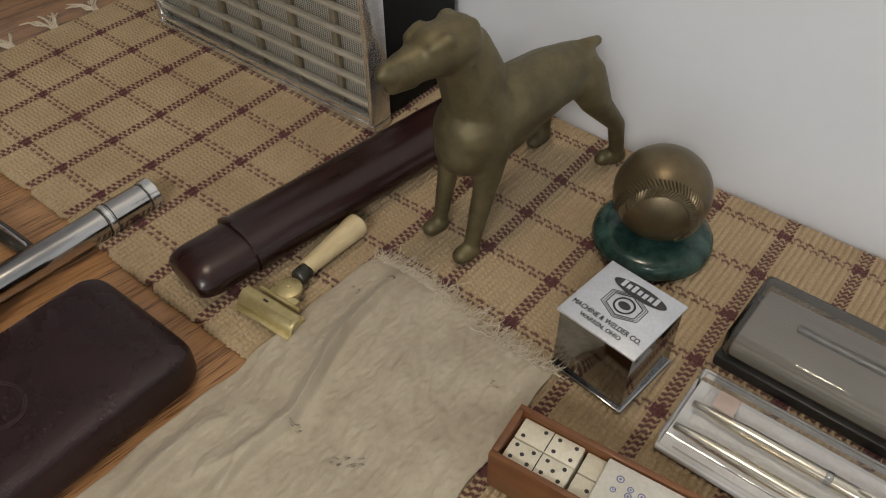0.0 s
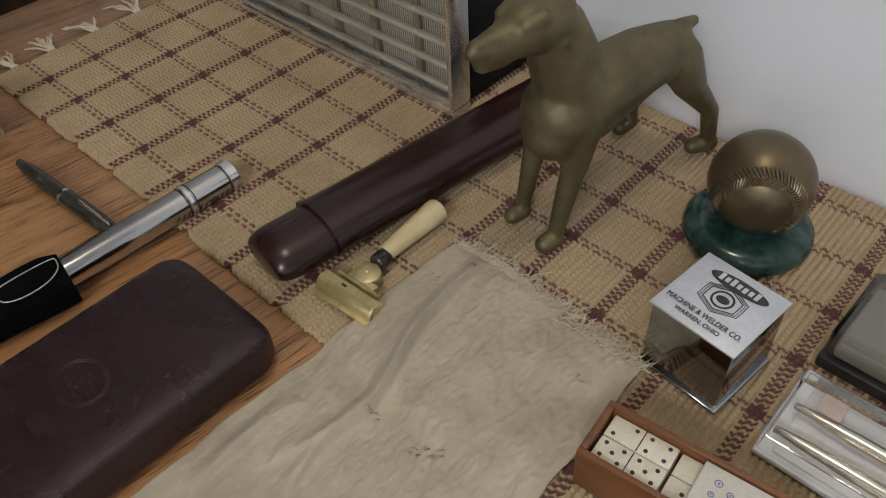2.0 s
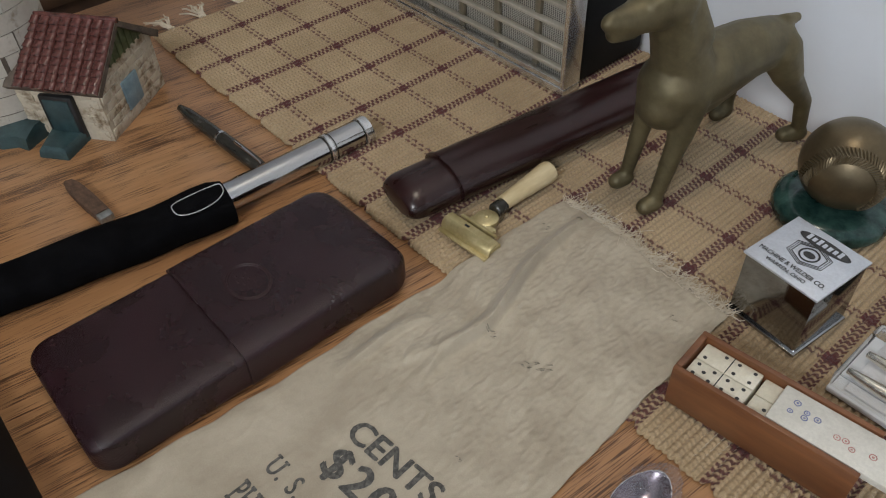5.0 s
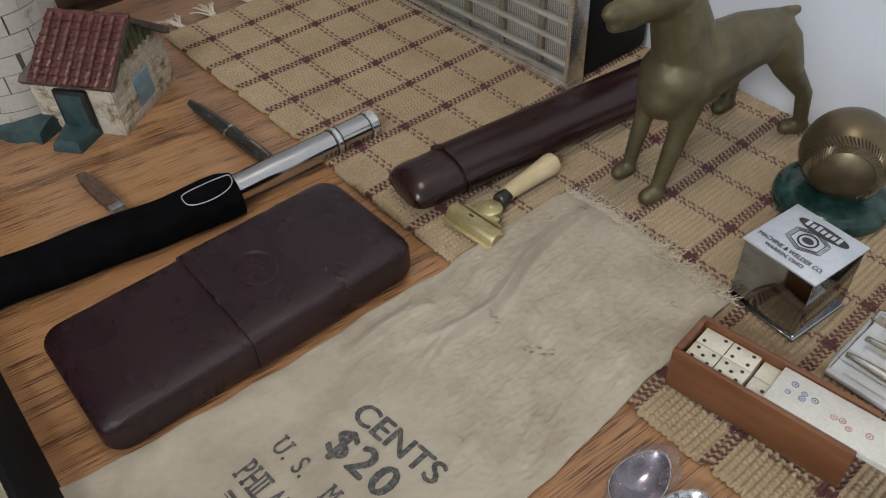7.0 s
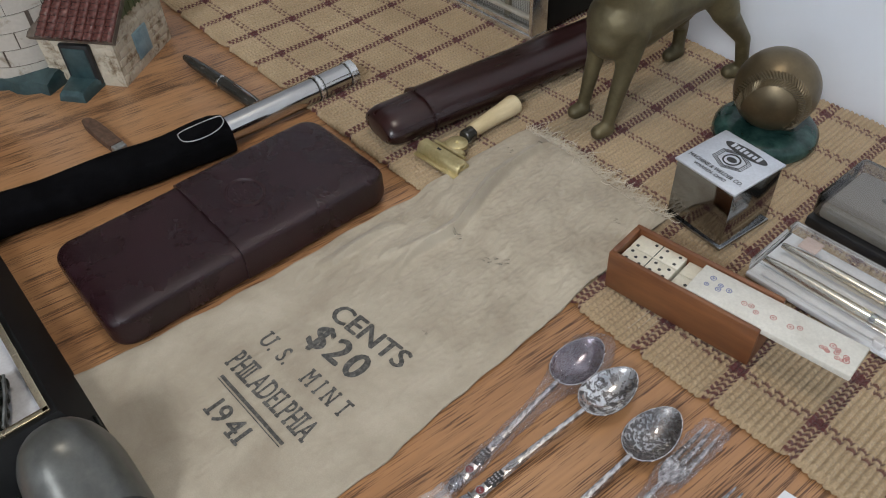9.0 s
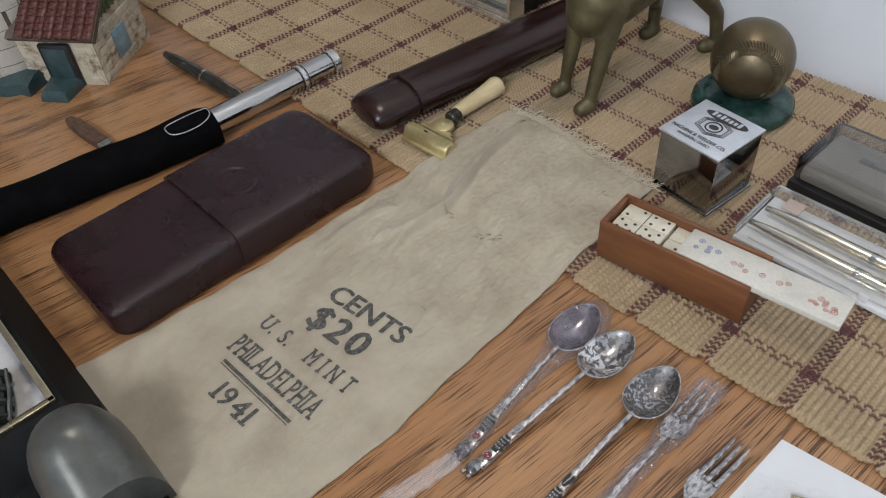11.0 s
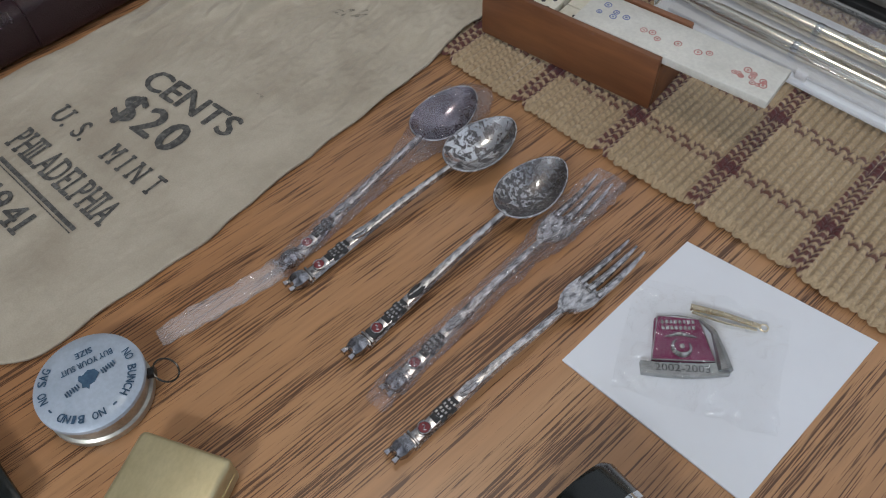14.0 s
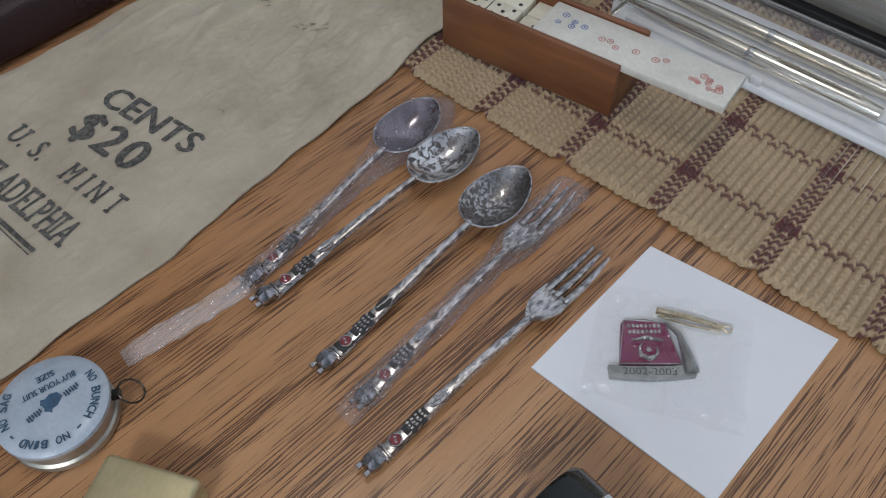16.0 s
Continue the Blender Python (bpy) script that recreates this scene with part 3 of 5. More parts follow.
def dog_statue():
    bm = bmesh.new()
    C = [
        # trunk
        ((-0.2125, 0.1560, 0.0960), (-0.2090, 0.1850, 0.0975), 0.0235, 0.0235),
        ((-0.2125, 0.1500, 0.0860), (-0.2100, 0.1780, 0.0860), 0.0190, 0.0200),
        ((-0.2090, 0.1850, 0.0975), (-0.2045, 0.2200, 0.0985), 0.0230, 0.0205),
        ((-0.2045, 0.2200, 0.0985), (-0.2010, 0.2470, 0.0955), 0.0205, 0.0178),
        ((-0.2085, 0.1800, 0.0870), (-0.2040, 0.2200, 0.0900), 0.0190, 0.0150),
        ((-0.1985, 0.2540, 0.1090), (-0.1970, 0.2675, 0.1075), 0.0052, 0.0036),
        # neck and head
        ((-0.2110, 0.1610, 0.1060), (-0.2140, 0.1500, 0.1340), 0.0205, 0.0160),
        ((-0.2140, 0.1500, 0.1340), (-0.2150, 0.1430, 0.1530), 0.0160, 0.0140),
        ((-0.2150, 0.1430, 0.1570), (-0.2180, 0.1290, 0.1570), 0.0152, 0.0140),
        ((-0.2185, 0.1270, 0.1550), (-0.2230, 0.1090, 0.1535), 0.0125, 0.0088),
        ((-0.2225, 0.1130, 0.1560), (-0.2245, 0.1000, 0.1545), 0.0076, 0.0062),
        ((-0.2220, 0.1140, 0.1480), (-0.2240, 0.1025, 0.1472), 0.0072, 0.0054),
        ((-0.2246, 0.0990, 0.1565), (-0.2248, 0.0968, 0.1555), 0.0052, 0.0046),
        ((-0.2080, 0.1290, 0.1660), (-0.2120, 0.1210, 0.1635), 0.0042, 0.0034),
        ((-0.2280, 0.1300, 0.1660), (-0.2290, 0.1220, 0.1635), 0.0042, 0.0034),
        ((-0.2085, 0.1470, 0.1650), (-0.2035, 0.1500, 0.1480), 0.0060, 0.0034),
        ((-0.2045, 0.1460, 0.1560), (-0.2020, 0.1400, 0.1490), 0.0036, 0.0024),
        ((-0.2235, 0.1470, 0.1650), (-0.2290, 0.1500, 0.1500), 0.0060, 0.0034),
        ((-0.2105, 0.1600, 0.1300), (-0.2130, 0.1520, 0.1500), 0.0150, 0.0130),
        # forelegs
        ((-0.2000, 0.1580, 0.0900), (-0.1985, 0.1530, 0.0640), 0.0130, 0.0085),
        ((-0.1985, 0.1530, 0.0640), (-0.2010, 0.1430, 0.0180), 0.0078, 0.0052),
        ((-0.2010, 0.1420, 0.0125), (-0.2030, 0.1345, 0.0112), 0.0066, 0.0062),
        ((-0.2260, 0.1570, 0.0900), (-0.2285, 0.1550, 0.0640), 0.0120, 0.0078),
        ((-0.2285, 0.1550, 0.0640), (-0.2325, 0.1500, 0.0180), 0.0072, 0.0050),
        ((-0.2325, 0.1490, 0.0125), (-0.2345, 0.1420, 0.0112), 0.0065, 0.0061),
        # hind legs
        ((-0.1935, 0.2480, 0.0920), (-0.1870, 0.2560, 0.0740), 0.0155, 0.0112),
        ((-0.1870, 0.2540, 0.0740), (-0.1790, 0.2785, 0.0440), 0.0104, 0.0062),
        ((-0.1790, 0.2785, 0.0440), (-0.1780, 0.2850, 0.0160), 0.0062, 0.0055),
        ((-0.1780, 0.2865, 0.0125), (-0.1845, 0.2770, 0.0115), 0.0068, 0.0062),
        ((-0.2110, 0.2470, 0.0900), (-0.2240, 0.2440, 0.0660), 0.0150, 0.0105),
        ((-0.2240, 0.2440, 0.0660), (-0.2360, 0.2760, 0.0360), 0.0102, 0.0064),
        ((-0.2360, 0.2760, 0.0360), (-0.2340, 0.2730, 0.0160), 0.0062, 0.0056),
        ((-0.2340, 0.2730, 0.0125), (-0.2350, 0.2630, 0.0115), 0.0068, 0.0062),
        ((-0.2060, 0.2320, 0.0780), (-0.2070, 0.2260, 0.0690), 0.0080, 0.0056),
    ]
    for c in C:
        capsule(bm, *c)
    ob = link("dog_statue", bm, BRONZE)
    ob.data.polygons.foreach_set("use_smooth", [True] * len(ob.data.polygons))
    m = ob.modifiers.new("remesh", "REMESH")
    m.mode, m.voxel_size, m.use_smooth_shade = "VOXEL", 0.0016, True
    s = ob.modifiers.new("smooth", "SMOOTH")
    s.factor, s.iterations = 0.5, 6
    return tagged(ob, "standing dog statue in aged brass on the runner", "statue")


dog_statue()

# ---------------- the baseball on its base ----------------
ball = thing("baseball_trophy", (-0.117, 0.228, 0.0055), "bronze baseball paperweight on a round green marble base", "paperweight")
part("base", lathe([(0.030, 0), (0.0378, 0.0008), (0.0392, 0.004), (0.0385, 0.009), (0.035, 0.0125), (0.029, 0.0135), (0.012, 0.014)], 48), MARBLE, ball, "round green marble base")
BR, BZ = 0.0305, 0.0425
prof = [(max(BR * math.sin(math.pi * i / 28), 0.0002), BZ - BR * math.cos(math.pi * i / 28)) for i in range(29)]
sphere = part("ball", lathe(prof, 48), BALL, ball)
FACE = Vector((0.40, -0.92, -0.04)).normalized()
RISE = (Vector((0, 0, 1)) - FACE * FACE.z).normalized()
CROSS = FACE.cross(RISE)


def seam_point(s, lift=0.0):
    """A horseshoe seam round the face of the ball, s from -1 to 1."""
    phi = -0.44 - s * 2.2
    th = 0.80 + 0.5 * max(0.0, abs(s) - 0.75)
    v = FACE * math.cos(th) + (RISE * math.cos(phi) + CROSS * math.sin(phi)) * math.sin(th)
    return v.normalized() * (BR + lift) + Vector((0, 0, BZ))


part("seam", tube([seam_point(-1 + i / 60, 0.0001) for i in range(121)], 0.0005, 6), BALL, ball)
bm = bmesh.new()
for i in range(46):
    t = -1 + i / 23
    p, q = seam_point(t, 0.0004), seam_point(t + 0.01, 0.0004)
    along = (q - p).normalized()
    out = (p - Vector((0, 0, BZ))).normalized()
    side = along.cross(out)
    for s in (-1, 1):
        e = p + side * s * 0.0056 - along * 0.0034
        e = Vector((0, 0, BZ)) + (e - Vector((0, 0, BZ))).normalized() * (BR + 0.0003)
        tube([p + out * 0.0001, p.lerp(e, 0.5) + out * 0.0003, e], [0.0007, 0.0012, 0.0007], 6, bm)
part("stitches", bm, BALL, ball, "raised herringbone stitches")

# ---------------- the chrome cube ----------------
cube = thing("cube_paperweight", (-0.0862, 0.1238, 0.0058), "chromed cube paperweight with a printed satin top plate", "paperweight", -5.8)
h = 0.0246
part("foot", box(-h, h, -h, h, 0, 0.0025, 0.0006), CUBE_CHROME, cube)
part("body", box(-h + 0.0012, h - 0.0012, -h + 0.0012, h - 0.0012, 0.0025, 0.0475, 0.0009), CUBE_CHROME, cube, "mirror-bright chrome sides")
part("top_plate", box(-h, h, -h, h, 0.0475, 0.0490, 0.0003), LABEL_PLATE, cube, "pale satin metal plate with black print")
z = 0.0491
part("emblem_oval", plate(oval(0.0165, 0.0048, 36, 0.001, 0.0145), z, z + 0.0001), INK, cube, "black oval emblem")
bm = bmesh.new()
for i in range(7):
    x = -0.0105 + i * 0.0034
    box(x, x + 0.0022, 0.0125 + 0.0004 * (i % 2), 0.0165 + (0.0012 if i in (0, 2, 6) else 0), z + 0.0001, z + 0.0002, 0, 2, bm)
part("emblem_bars", bm, LABEL_PLATE, cube)
for rr, ww in ((0.0125, 0.0005), (0.0112, 0.0004), (0.0098, 0.0007)):
    hexa = [(0.0 + rr * 1.05 * math.cos(math.pi / 3 * i + math.pi / 6), 0.0015 + rr * 0.85 * math.sin(math.pi / 3 * i + math.pi / 6), z + 0.0001) for i in range(6)]
    part("emblem_line", tube(hexa, ww / 2, 4, None, True), INK, cube)
part("emblem_ring", tube([(0.0055 * math.cos(a / 24 * 2 * math.pi), 0.0015 + 0.0055 * math.sin(a / 24 * 2 * math.pi), z + 0.0001) for a in range(24)], 0.0006, 4, None, True), INK, cube)
part("emblem_disc", plate(oval(0.0036, 0.0026, 20, 0.0, 0.0015), z, z + 0.0001), INK, cube)
lettering("MACHINE & WELDER CO.", 0.0425, 0.0034, INK, cube, (-0.0005, -0.0135, z + 0.0001), bold=0.03)
lettering("WARREN, OHIO", 0.0255, 0.0033, INK, cube, (-0.001, -0.0188, z + 0.0001), bold=0.03)

# ---------------- the cloth bag ----------------
bag = thing("coin_bag", (0, 0, 0), "flattened off-white cotton mint coin bag with black stencilled print", "bag")


def on_runner(y):
    return 0.0052 / (1 + math.exp(-(y + 0.006) / 0.003))


CREASES = ((-0.226, 0.110, -0.194, -0.078, 0.0110, 0.0018), (-0.229, -0.036, -0.238, -0.108, 0.0062, 0.0017), (-0.203, -0.030, -0.217, -0.085, 0.0022, 0.003),
           (-0.165, 0.060, -0.150, 0.000, 0.0016, 0.003), (-0.128, 0.050, -0.118, -0.020, 0.0016, 0.003), (-0.246, -0.120, -0.238, -0.175, 0.0012, 0.003),
           (-0.185, 0.080, -0.170, 0.030, 0.0014, 0.003), (-0.130, -0.215, -0.112, -0.250, 0.0014, 0.004), (-0.250, -0.215, -0.225, -0.245, 0.0012, 0.004))


def bag_height(x, y):
    """The cloth over the table: the runner's step, long folds with one steep flank, and soft wrinkles."""
    w = 0.5 + 0.5 * math.tanh((y + 0.085) / 0.03)
    crease = 0.0
    for ax, ay, bx, by, amp, wid in CREASES:
        t = (y - ay) / (by - ay)
        if 0 < t < 1:
            d = x - (ax + (bx - ax) * t) + 0.003 * math.sin(y * 60 + ax * 90) + 0.004 * hum(y, ax, 24, 7.7)
            flank = wid if d > 0 else wid * 4.0
            crease += amp * math.sin(math.pi * t) ** 0.7 * math.exp(-(d / flank) ** 2)
    soft = 0.0020 * hum(x, y, 28, 1.3) + 0.0011 * hum(x * 1.6 + y * 0.4, y * 0.5, 70, 4.1) + 0.0008 * hum(x * 1.5 + 0.5 * y, y * 0.6, 150, 2.2) + 0.0006 * hum(x * 1.3, y * 0.7, 330, 2.9)
    return on_runner(y) + 0.0030 + crease + soft * (0.35 + 0.8 * w)


def bag_outline(v):
    y = -0.268 + (0.1 + 0.268) * v
    left = -0.266 + 0.011 * min(1, v / 0.25) + 0.012 * max(0, v - 0.45) + 0.0012 * math.sin(v * 19) + 0.0006 * math.sin(v * 57)
    right = -0.0925 - 0.019 * max(0, (v - 0.3)) ** 0.8 - 0.030 * max(0, 1 - v / 0.09) ** 2 + 0.0006 * math.sin(v * 23 + 1) + 0.0004 * math.sin(v * 71)
    return y, left, right


bm = bmesh.new()
NU, NV = 210, 320
top = []
for j in range(NV + 1):
    v = j / NV
    y, l, r = bag_outline(v)
    rowv = []
    for i in range(NU + 1):
        u = i / NU
        x = l + (r - l) * u
        yy = y + 0.004 * math.sin(u * 5 + 0.5) * v - 0.016 * (1 - v) ** 6 * math.sin(u * math.pi) * 0.3
        if v > 0.97:
            yy += 0.004 * hum(u * 9, 3.3, 1.0)
        edge = min(u, 1 - u, v * 2.2, (1 - v) * 2.2) * 30
        k = min(1, edge)
        zz = bag_height(x, yy)
        zz = on_runner(yy) + 0.0024 + (zz - on_runner(yy) - 0.0024) * math.sqrt(max(k, 0.0))
        rowv.append(bm.verts.new((x, yy, zz)))
    top.append(rowv)
for j in range(NV):
    for i in range(NU):
        bm.faces.new((top[j][i], top[j][i + 1], top[j + 1][i + 1], top[j + 1][i]))
cloth = part("cloth", bm, CLOTH, bag)
sol = cloth.modifiers.new("solid", "SOLIDIFY")
sol.thickness, sol.offset = 0.0018, -1
rng = random.Random(5)
bm = bmesh.new()
for i in range(560):
    u = rng.random()
    y, l, r = bag_outline(1.0)
    x = l + (r - l) * u
    zz = on_runner(0.1) + 0.003 + rng.uniform(-0.001, 0.002)
    ln = rng.uniform(0.004, 0.015) * (1.6 if rng.random() < 0.12 else 1.0)
    a = math.radians(rng.gauss(78, 26))
    y = y + 0.004 * math.sin(u * 5 + 0.5) - 0.002
    pts = [(x, y, zz)]
    for k in (1, 2, 3, 4):
        a += rng.gauss(0, 0.35)
        px, py, pz = pts[-1]
        pts.append((px + ln / 4 * math.cos(a), py + ln / 4 * math.sin(a), max(on_runner(0.1) + 0.0012, pz + rng.uniform(-0.0014, 0.0012))))
    tube(pts, rng.uniform(0.00014, 0.00026), 4, bm)
part("frayed_edge", bm, FRAY, bag, "loose cream threads along the open end")


def printed(body, w, hgt, x, y, turn=2.0, shear=0.0, bold=0.02, serif=True):
    ob = lettering(body, w, hgt, BAG_INK, bag, (0, 0, 0), 0, "print", shear=shear, bold=bold, serif=serif)
    c, s = math.cos(radians(turn)), math.sin(radians(turn))
    for p in ob.data.vertices:
        px, py = x + p.co.x * c - p.co.y * s, y + p.co.x * s + p.co.y * c
        p.co = (px, py, bag_height(px, py) + 0.0004 + p.co.z)
    return ob


printed("CENTS", 0.0635, 0.0140, -0.1675, -0.1158, 6, bold=0.03, serif=False)
printed("$20", 0.0450, 0.0210, -0.1700, -0.1388, 5, bold=0.034, serif=True)
printed("U. S.", 0.0265, 0.0115, -0.1985, -0.1640, 3)
printed("M I N T", 0.0385, 0.0115, -0.1505, -0.1605, 4)
printed("PHILADELPHIA", 0.0790, 0.0140, -0.1715, -0.1850, 3)
printed("1941", 0.0340, 0.0130, -0.1722, -0.2130, 3)


def ruled(x0, x1, y, wid):
    bm = bmesh.new()
    pts = []
    for i in range(25):
        x = x0 + (x1 - x0) * i / 24
        yy = y + (x - x0) * 0.03
        pts.append([(x, yy - wid / 2, bag_height(x, yy) + 0.0004), (x, yy + wid / 2, bag_height(x, yy) + 0.0004)])
    rings(pts, bm, cap=False, closed=False)
    part("print_rule", bm, BAG_INK, bag)


ruled(-0.2035, -0.138, -0.2000, 0.0022)
ruled(-0.2035, -0.138, -0.2025, 0.0006)
for sx, sy, sr in ((-0.158, -0.012, 0.0042), (-0.166, -0.019, 0.0028), (-0.196, -0.018, 0.0026), (-0.238, 0.072, 0.003), (-0.128, 0.07, 0.0022), (-0.146, -0.09, 0.0018)):
    bm = bmesh.new()
    for k in range(6):
        a0 = rng.uniform(0, 2 * math.pi)
        cx, cy = sx + sr * 1.1 * math.cos(a0), sy + sr * 0.7 * math.sin(a0)
        lean, ln = rng.uniform(0.2, 1.2), sr * rng.uniform(0.3, 0.75)
        loop = []
        for i in range(10):
            a = 2 * math.pi * i / 10
            ex, ey = ln * math.cos(a), ln * 0.28 * math.sin(a)
            px, py = cx + ex * math.cos(lean) - ey * math.sin(lean), cy + ex * math.sin(lean) + ey * math.cos(lean)
            loop.append(bm.verts.new((px, py, bag_height(px, py) + 0.0003 + 0.00004 * k)))
        bm.faces.new(loop)
    part("stain", bm, STAIN, bag, "dark smudge in the cloth")

# ---------------- the leather cigar case ----------------
case = thing("cigar_case", (-0.3085, -0.2385, 0.0), "oxblood leather cigar case with a slip-on cap lying on the table", "case", 0.5)


def slab(width, y0, y1, height, rim, n=72, end0=0.0, end1=0.0, power=0.26, z0=0.0):
    """A soft flat case along y with rounded long edges; end0 and end1 round its two ends."""
    rows = []
    for end, yb, sgn in ((end0, y0, 1), (end1, y1, -1)):
        part_rows = []
        if end:
            for i in range(11):
                a = math.pi / 2 * i / 10
                part_rows.append((yb + sgn * end * (1 - math.cos(a)), 1 - math.sin(a)))
        else:
            part_rows = [(yb, 0.0)]
        rows.append(part_rows)
    rows = rows[0] + rows[1][::-1]
    loops = []
    for y, inset in rows:
        loop = []
        w2 = width / 2 - inset * rim
        h2 = height / 2 * (1 - 0.55 * inset)
        for i in range(n):
            a = 2 * math.pi * i / n
            c, s = math.cos(a), math.sin(a)
            loop.append((w2 * math.copysign(abs(c) ** power, c), y, z0 + height / 2 + h2 * math.copysign(abs(s) ** 0.30, s) * (1 + 0.04 * abs(s) * (1 - abs(c)))))
        loops.append(loop)
    return rings(loops)


part("body", slab(0.096, 0.0, 0.094, 0.0285, 0.010, end0=0.014), LEATHER, case)
part("cap", slab(0.0985, 0.092, 0.213, 0.0305, 0.012, end1=0.016), LEATHER, case)
for rr in (0.0165, 0.0150):
    part("embossed_ring", tube([(0.0 + rr * math.cos(a / 36 * 2 * math.pi), 0.124 + rr * 0.8 * math.sin(a / 36 * 2 * math.pi), 0.0312) for a in range(36)], 0.0006, 5, None, True), LEATHER_DARK, case)
bm = bmesh.new()
for i in range(14):
    a = i * 2.39996
    r0 = 0.0028 * math.sqrt(i)
    box(r0 * math.cos(a) - 0.0012, r0 * math.cos(a) + 0.0012, 0.124 + r0 * 0.8 * math.sin(a) - 0.0006, 0.124 + r0 * 0.8 * math.sin(a) + 0.0006, 0.0304, 0.0317, 0.0003, 1, bm)
part("embossed_crest", bm, LEATHER_DARK, case, "worn embossed crest")

# ---------------- the two-finger plastic cigar case ----------------
finger = thing("cigar_holder", (-0.3180, 0.006, 0.0055), "brown plastic two-finger cigar holder resting on the runner", "case", -7)


def double_tube(y0, y1, r, gap, end0, end1, n=40):
    """Two round tubes run together side by side, with rounded ends."""
    rows = []
    for i in range(9):
        a = math.pi / 2 * i / 8
        rows.append((y0 + end0 * (1 - math.cos(a)), 0.45 + 0.55 * math.sin(a) if end0 else 1))
    for i in range(8, -1, -1):
        a = math.pi / 2 * i / 8
        rows.append((y1 - end1 * (1 - math.cos(a)), 0.45 + 0.55 * math.sin(a) if end1 else 1))
    if not end0:
        rows = [(y0, 1)] + rows[9:]
    if not end1:
        rows = rows[:-9] + [(y1, 1)]
    loops = []
    for y, k in rows:
        loop = []
        for i in range(n):
            a = 2 * math.pi * i / n
            c, s = math.cos(a), math.sin(a)
            rr = gap * abs(c) ** 1.2
            px = math.copysign(rr, c) + r * c
            pz = r * s * (1 - 0.10 * math.exp(-(c / 0.22) ** 2))
            loop.append((px * (1 - (1 - k) * 0.45), y, r + pz * k))
        loops.append(loop)
    return rings(loops)


part("cap", double_tube(0.0, 0.042, 0.0142, 0.0090, 0.014, 0), BROWN_PLASTIC, finger)
part("body", double_tube(0.0415, 0.262, 0.0152, 0.0094, 0, 0.012), BROWN_PLASTIC, finger)
part("band", double_tube(0.0405, 0.0430, 0.0157, 0.0098, 0, 0), BROWN_PLASTIC, finger)
# Chrome dots on the cap tips stand in for two lamp highlights.
for sx in (-0.009, 0.009):
    part("cap_glint", lathe([(0.0012, 0), (0.001, 0.0006), (0.0004, 0.0008)], 10, "z", (sx * 0.8, 0.0065, 0.0235)), CHROME, finger)

# ---------------- the razor ----------------
razor = thing("safety_razor", (-0.2640, 0.026, 0.006), "gilt brass safety razor with an ivory handle on the runner", "razor", 3)
bm = bmesh.new()
loops = []
for x in (-0.0225, -0.0215, 0.0215, 0.0225):
    k = 0.9 if abs(x) > 0.022 else 1.0
    prof = [(-0.0075, 0.000), (-0.0080, 0.004), (-0.0060, 0.0075), (-0.0015, 0.0100), (0.0060, 0.0095), (0.0075, 0.0080), (0.0040, 0.0080), (-0.0010, 0.0082), (-0.0050, 0.0060), (-0.0066, 0.0035), (-0.0062, 0.0003)]
    loops.append([(x, y * k * 0.74, z * k + 0.0008) for y, z in prof])
part("head_cover", rings(loops), BRASS, razor, "curved gilt blade cover")
part("comb_plate", box(-0.021, 0.021, -0.0046, 0.0085, 0.0022, 0.0052, 0.0006), BRASS, razor)
part("guard", box(-0.0225, 0.0225, -0.0092, -0.0054, 0.0012, 0.0030, 0.0006), BRASS, razor)
part("hinge", tube([(-0.016, 0.0090, 0.0078), (0.016, 0.0090, 0.0078)], 0.0013, 10), BRASS, razor)
part("bridge", box(-0.0110, 0.0110, 0.0078, 0.0150, 0.0045, 0.0080, 0.001), BRASS, razor)
part("pivot_plate", lathe([(0.0085, 0.0052), (0.0085, 0.0080), (0.0076, 0.0086), (0.0008, 0.0087)], 28, "z", (-0.002, 0.0185, 0)), BRASS, razor)
part("rivet", lathe([(0.0014, 0.0086), (0.0013, 0.0098), (0.0005, 0.0103)], 12, "z", (-0.002, 0.0185, 0)), BRASS, razor)
part("slot", box(-0.0055, -0.0018, 0.0005, 0.0020, 0.0106, 0.0110), BLACK, razor)
part("ferrule", lathe([(0.0048, 0.027), (0.0056, 0.028), (0.0056, 0.036), (0.0050, 0.037)], 20, "y", (-0.003, 0, 0.0078)), PENBODY, razor, "dark metal ferrule")
part("handle", lathe([(0.0055, 0.036), (0.0058, 0.042), (0.0064, 0.055), (0.0076, 0.074), (0.0085, 0.083), (0.0080, 0.0862), (0.0068, 0.0872), (0.0015, 0.0875)], 24, "y", (-0.004, 0, 0.0086)), IVORY, razor, "turned ivory handle")

# ---------------- silver tube in its velvet pouch ----------------
holder = thing("cigar_tube", (-0.4085, 0.048, 0.0015), "polished silver cigar tube half drawn from a velvet pouch", "tube", -1)
part("tube", lathe([(0.0098, -0.155), (0.0108, -0.154), (0.0108, -0.036)], 10, "y", (0, 0, 0.0112)), TUBE_CHROME, holder)
part("cap", lathe([(0.0111, -0.0358), (0.0111, -0.0075)], 10, "y", (0, 0, 0.0112)), TUBE_CHROME, holder)
part("collar", lathe([(0.0110, -0.0400), (0.0120, -0.0392), (0.0120, -0.0365), (0.0110, -0.0358)], 10, "y", (0, 0, 0.0112)), PITTED, holder)
part("end_ring", lathe([(0.0112, -0.0078), (0.0120, -0.0072), (0.0120, -0.0008), (0.0112, 0.0), (0.0080, 0.0005)], 10, "y", (0, 0, 0.0112)), PITTED, holder)
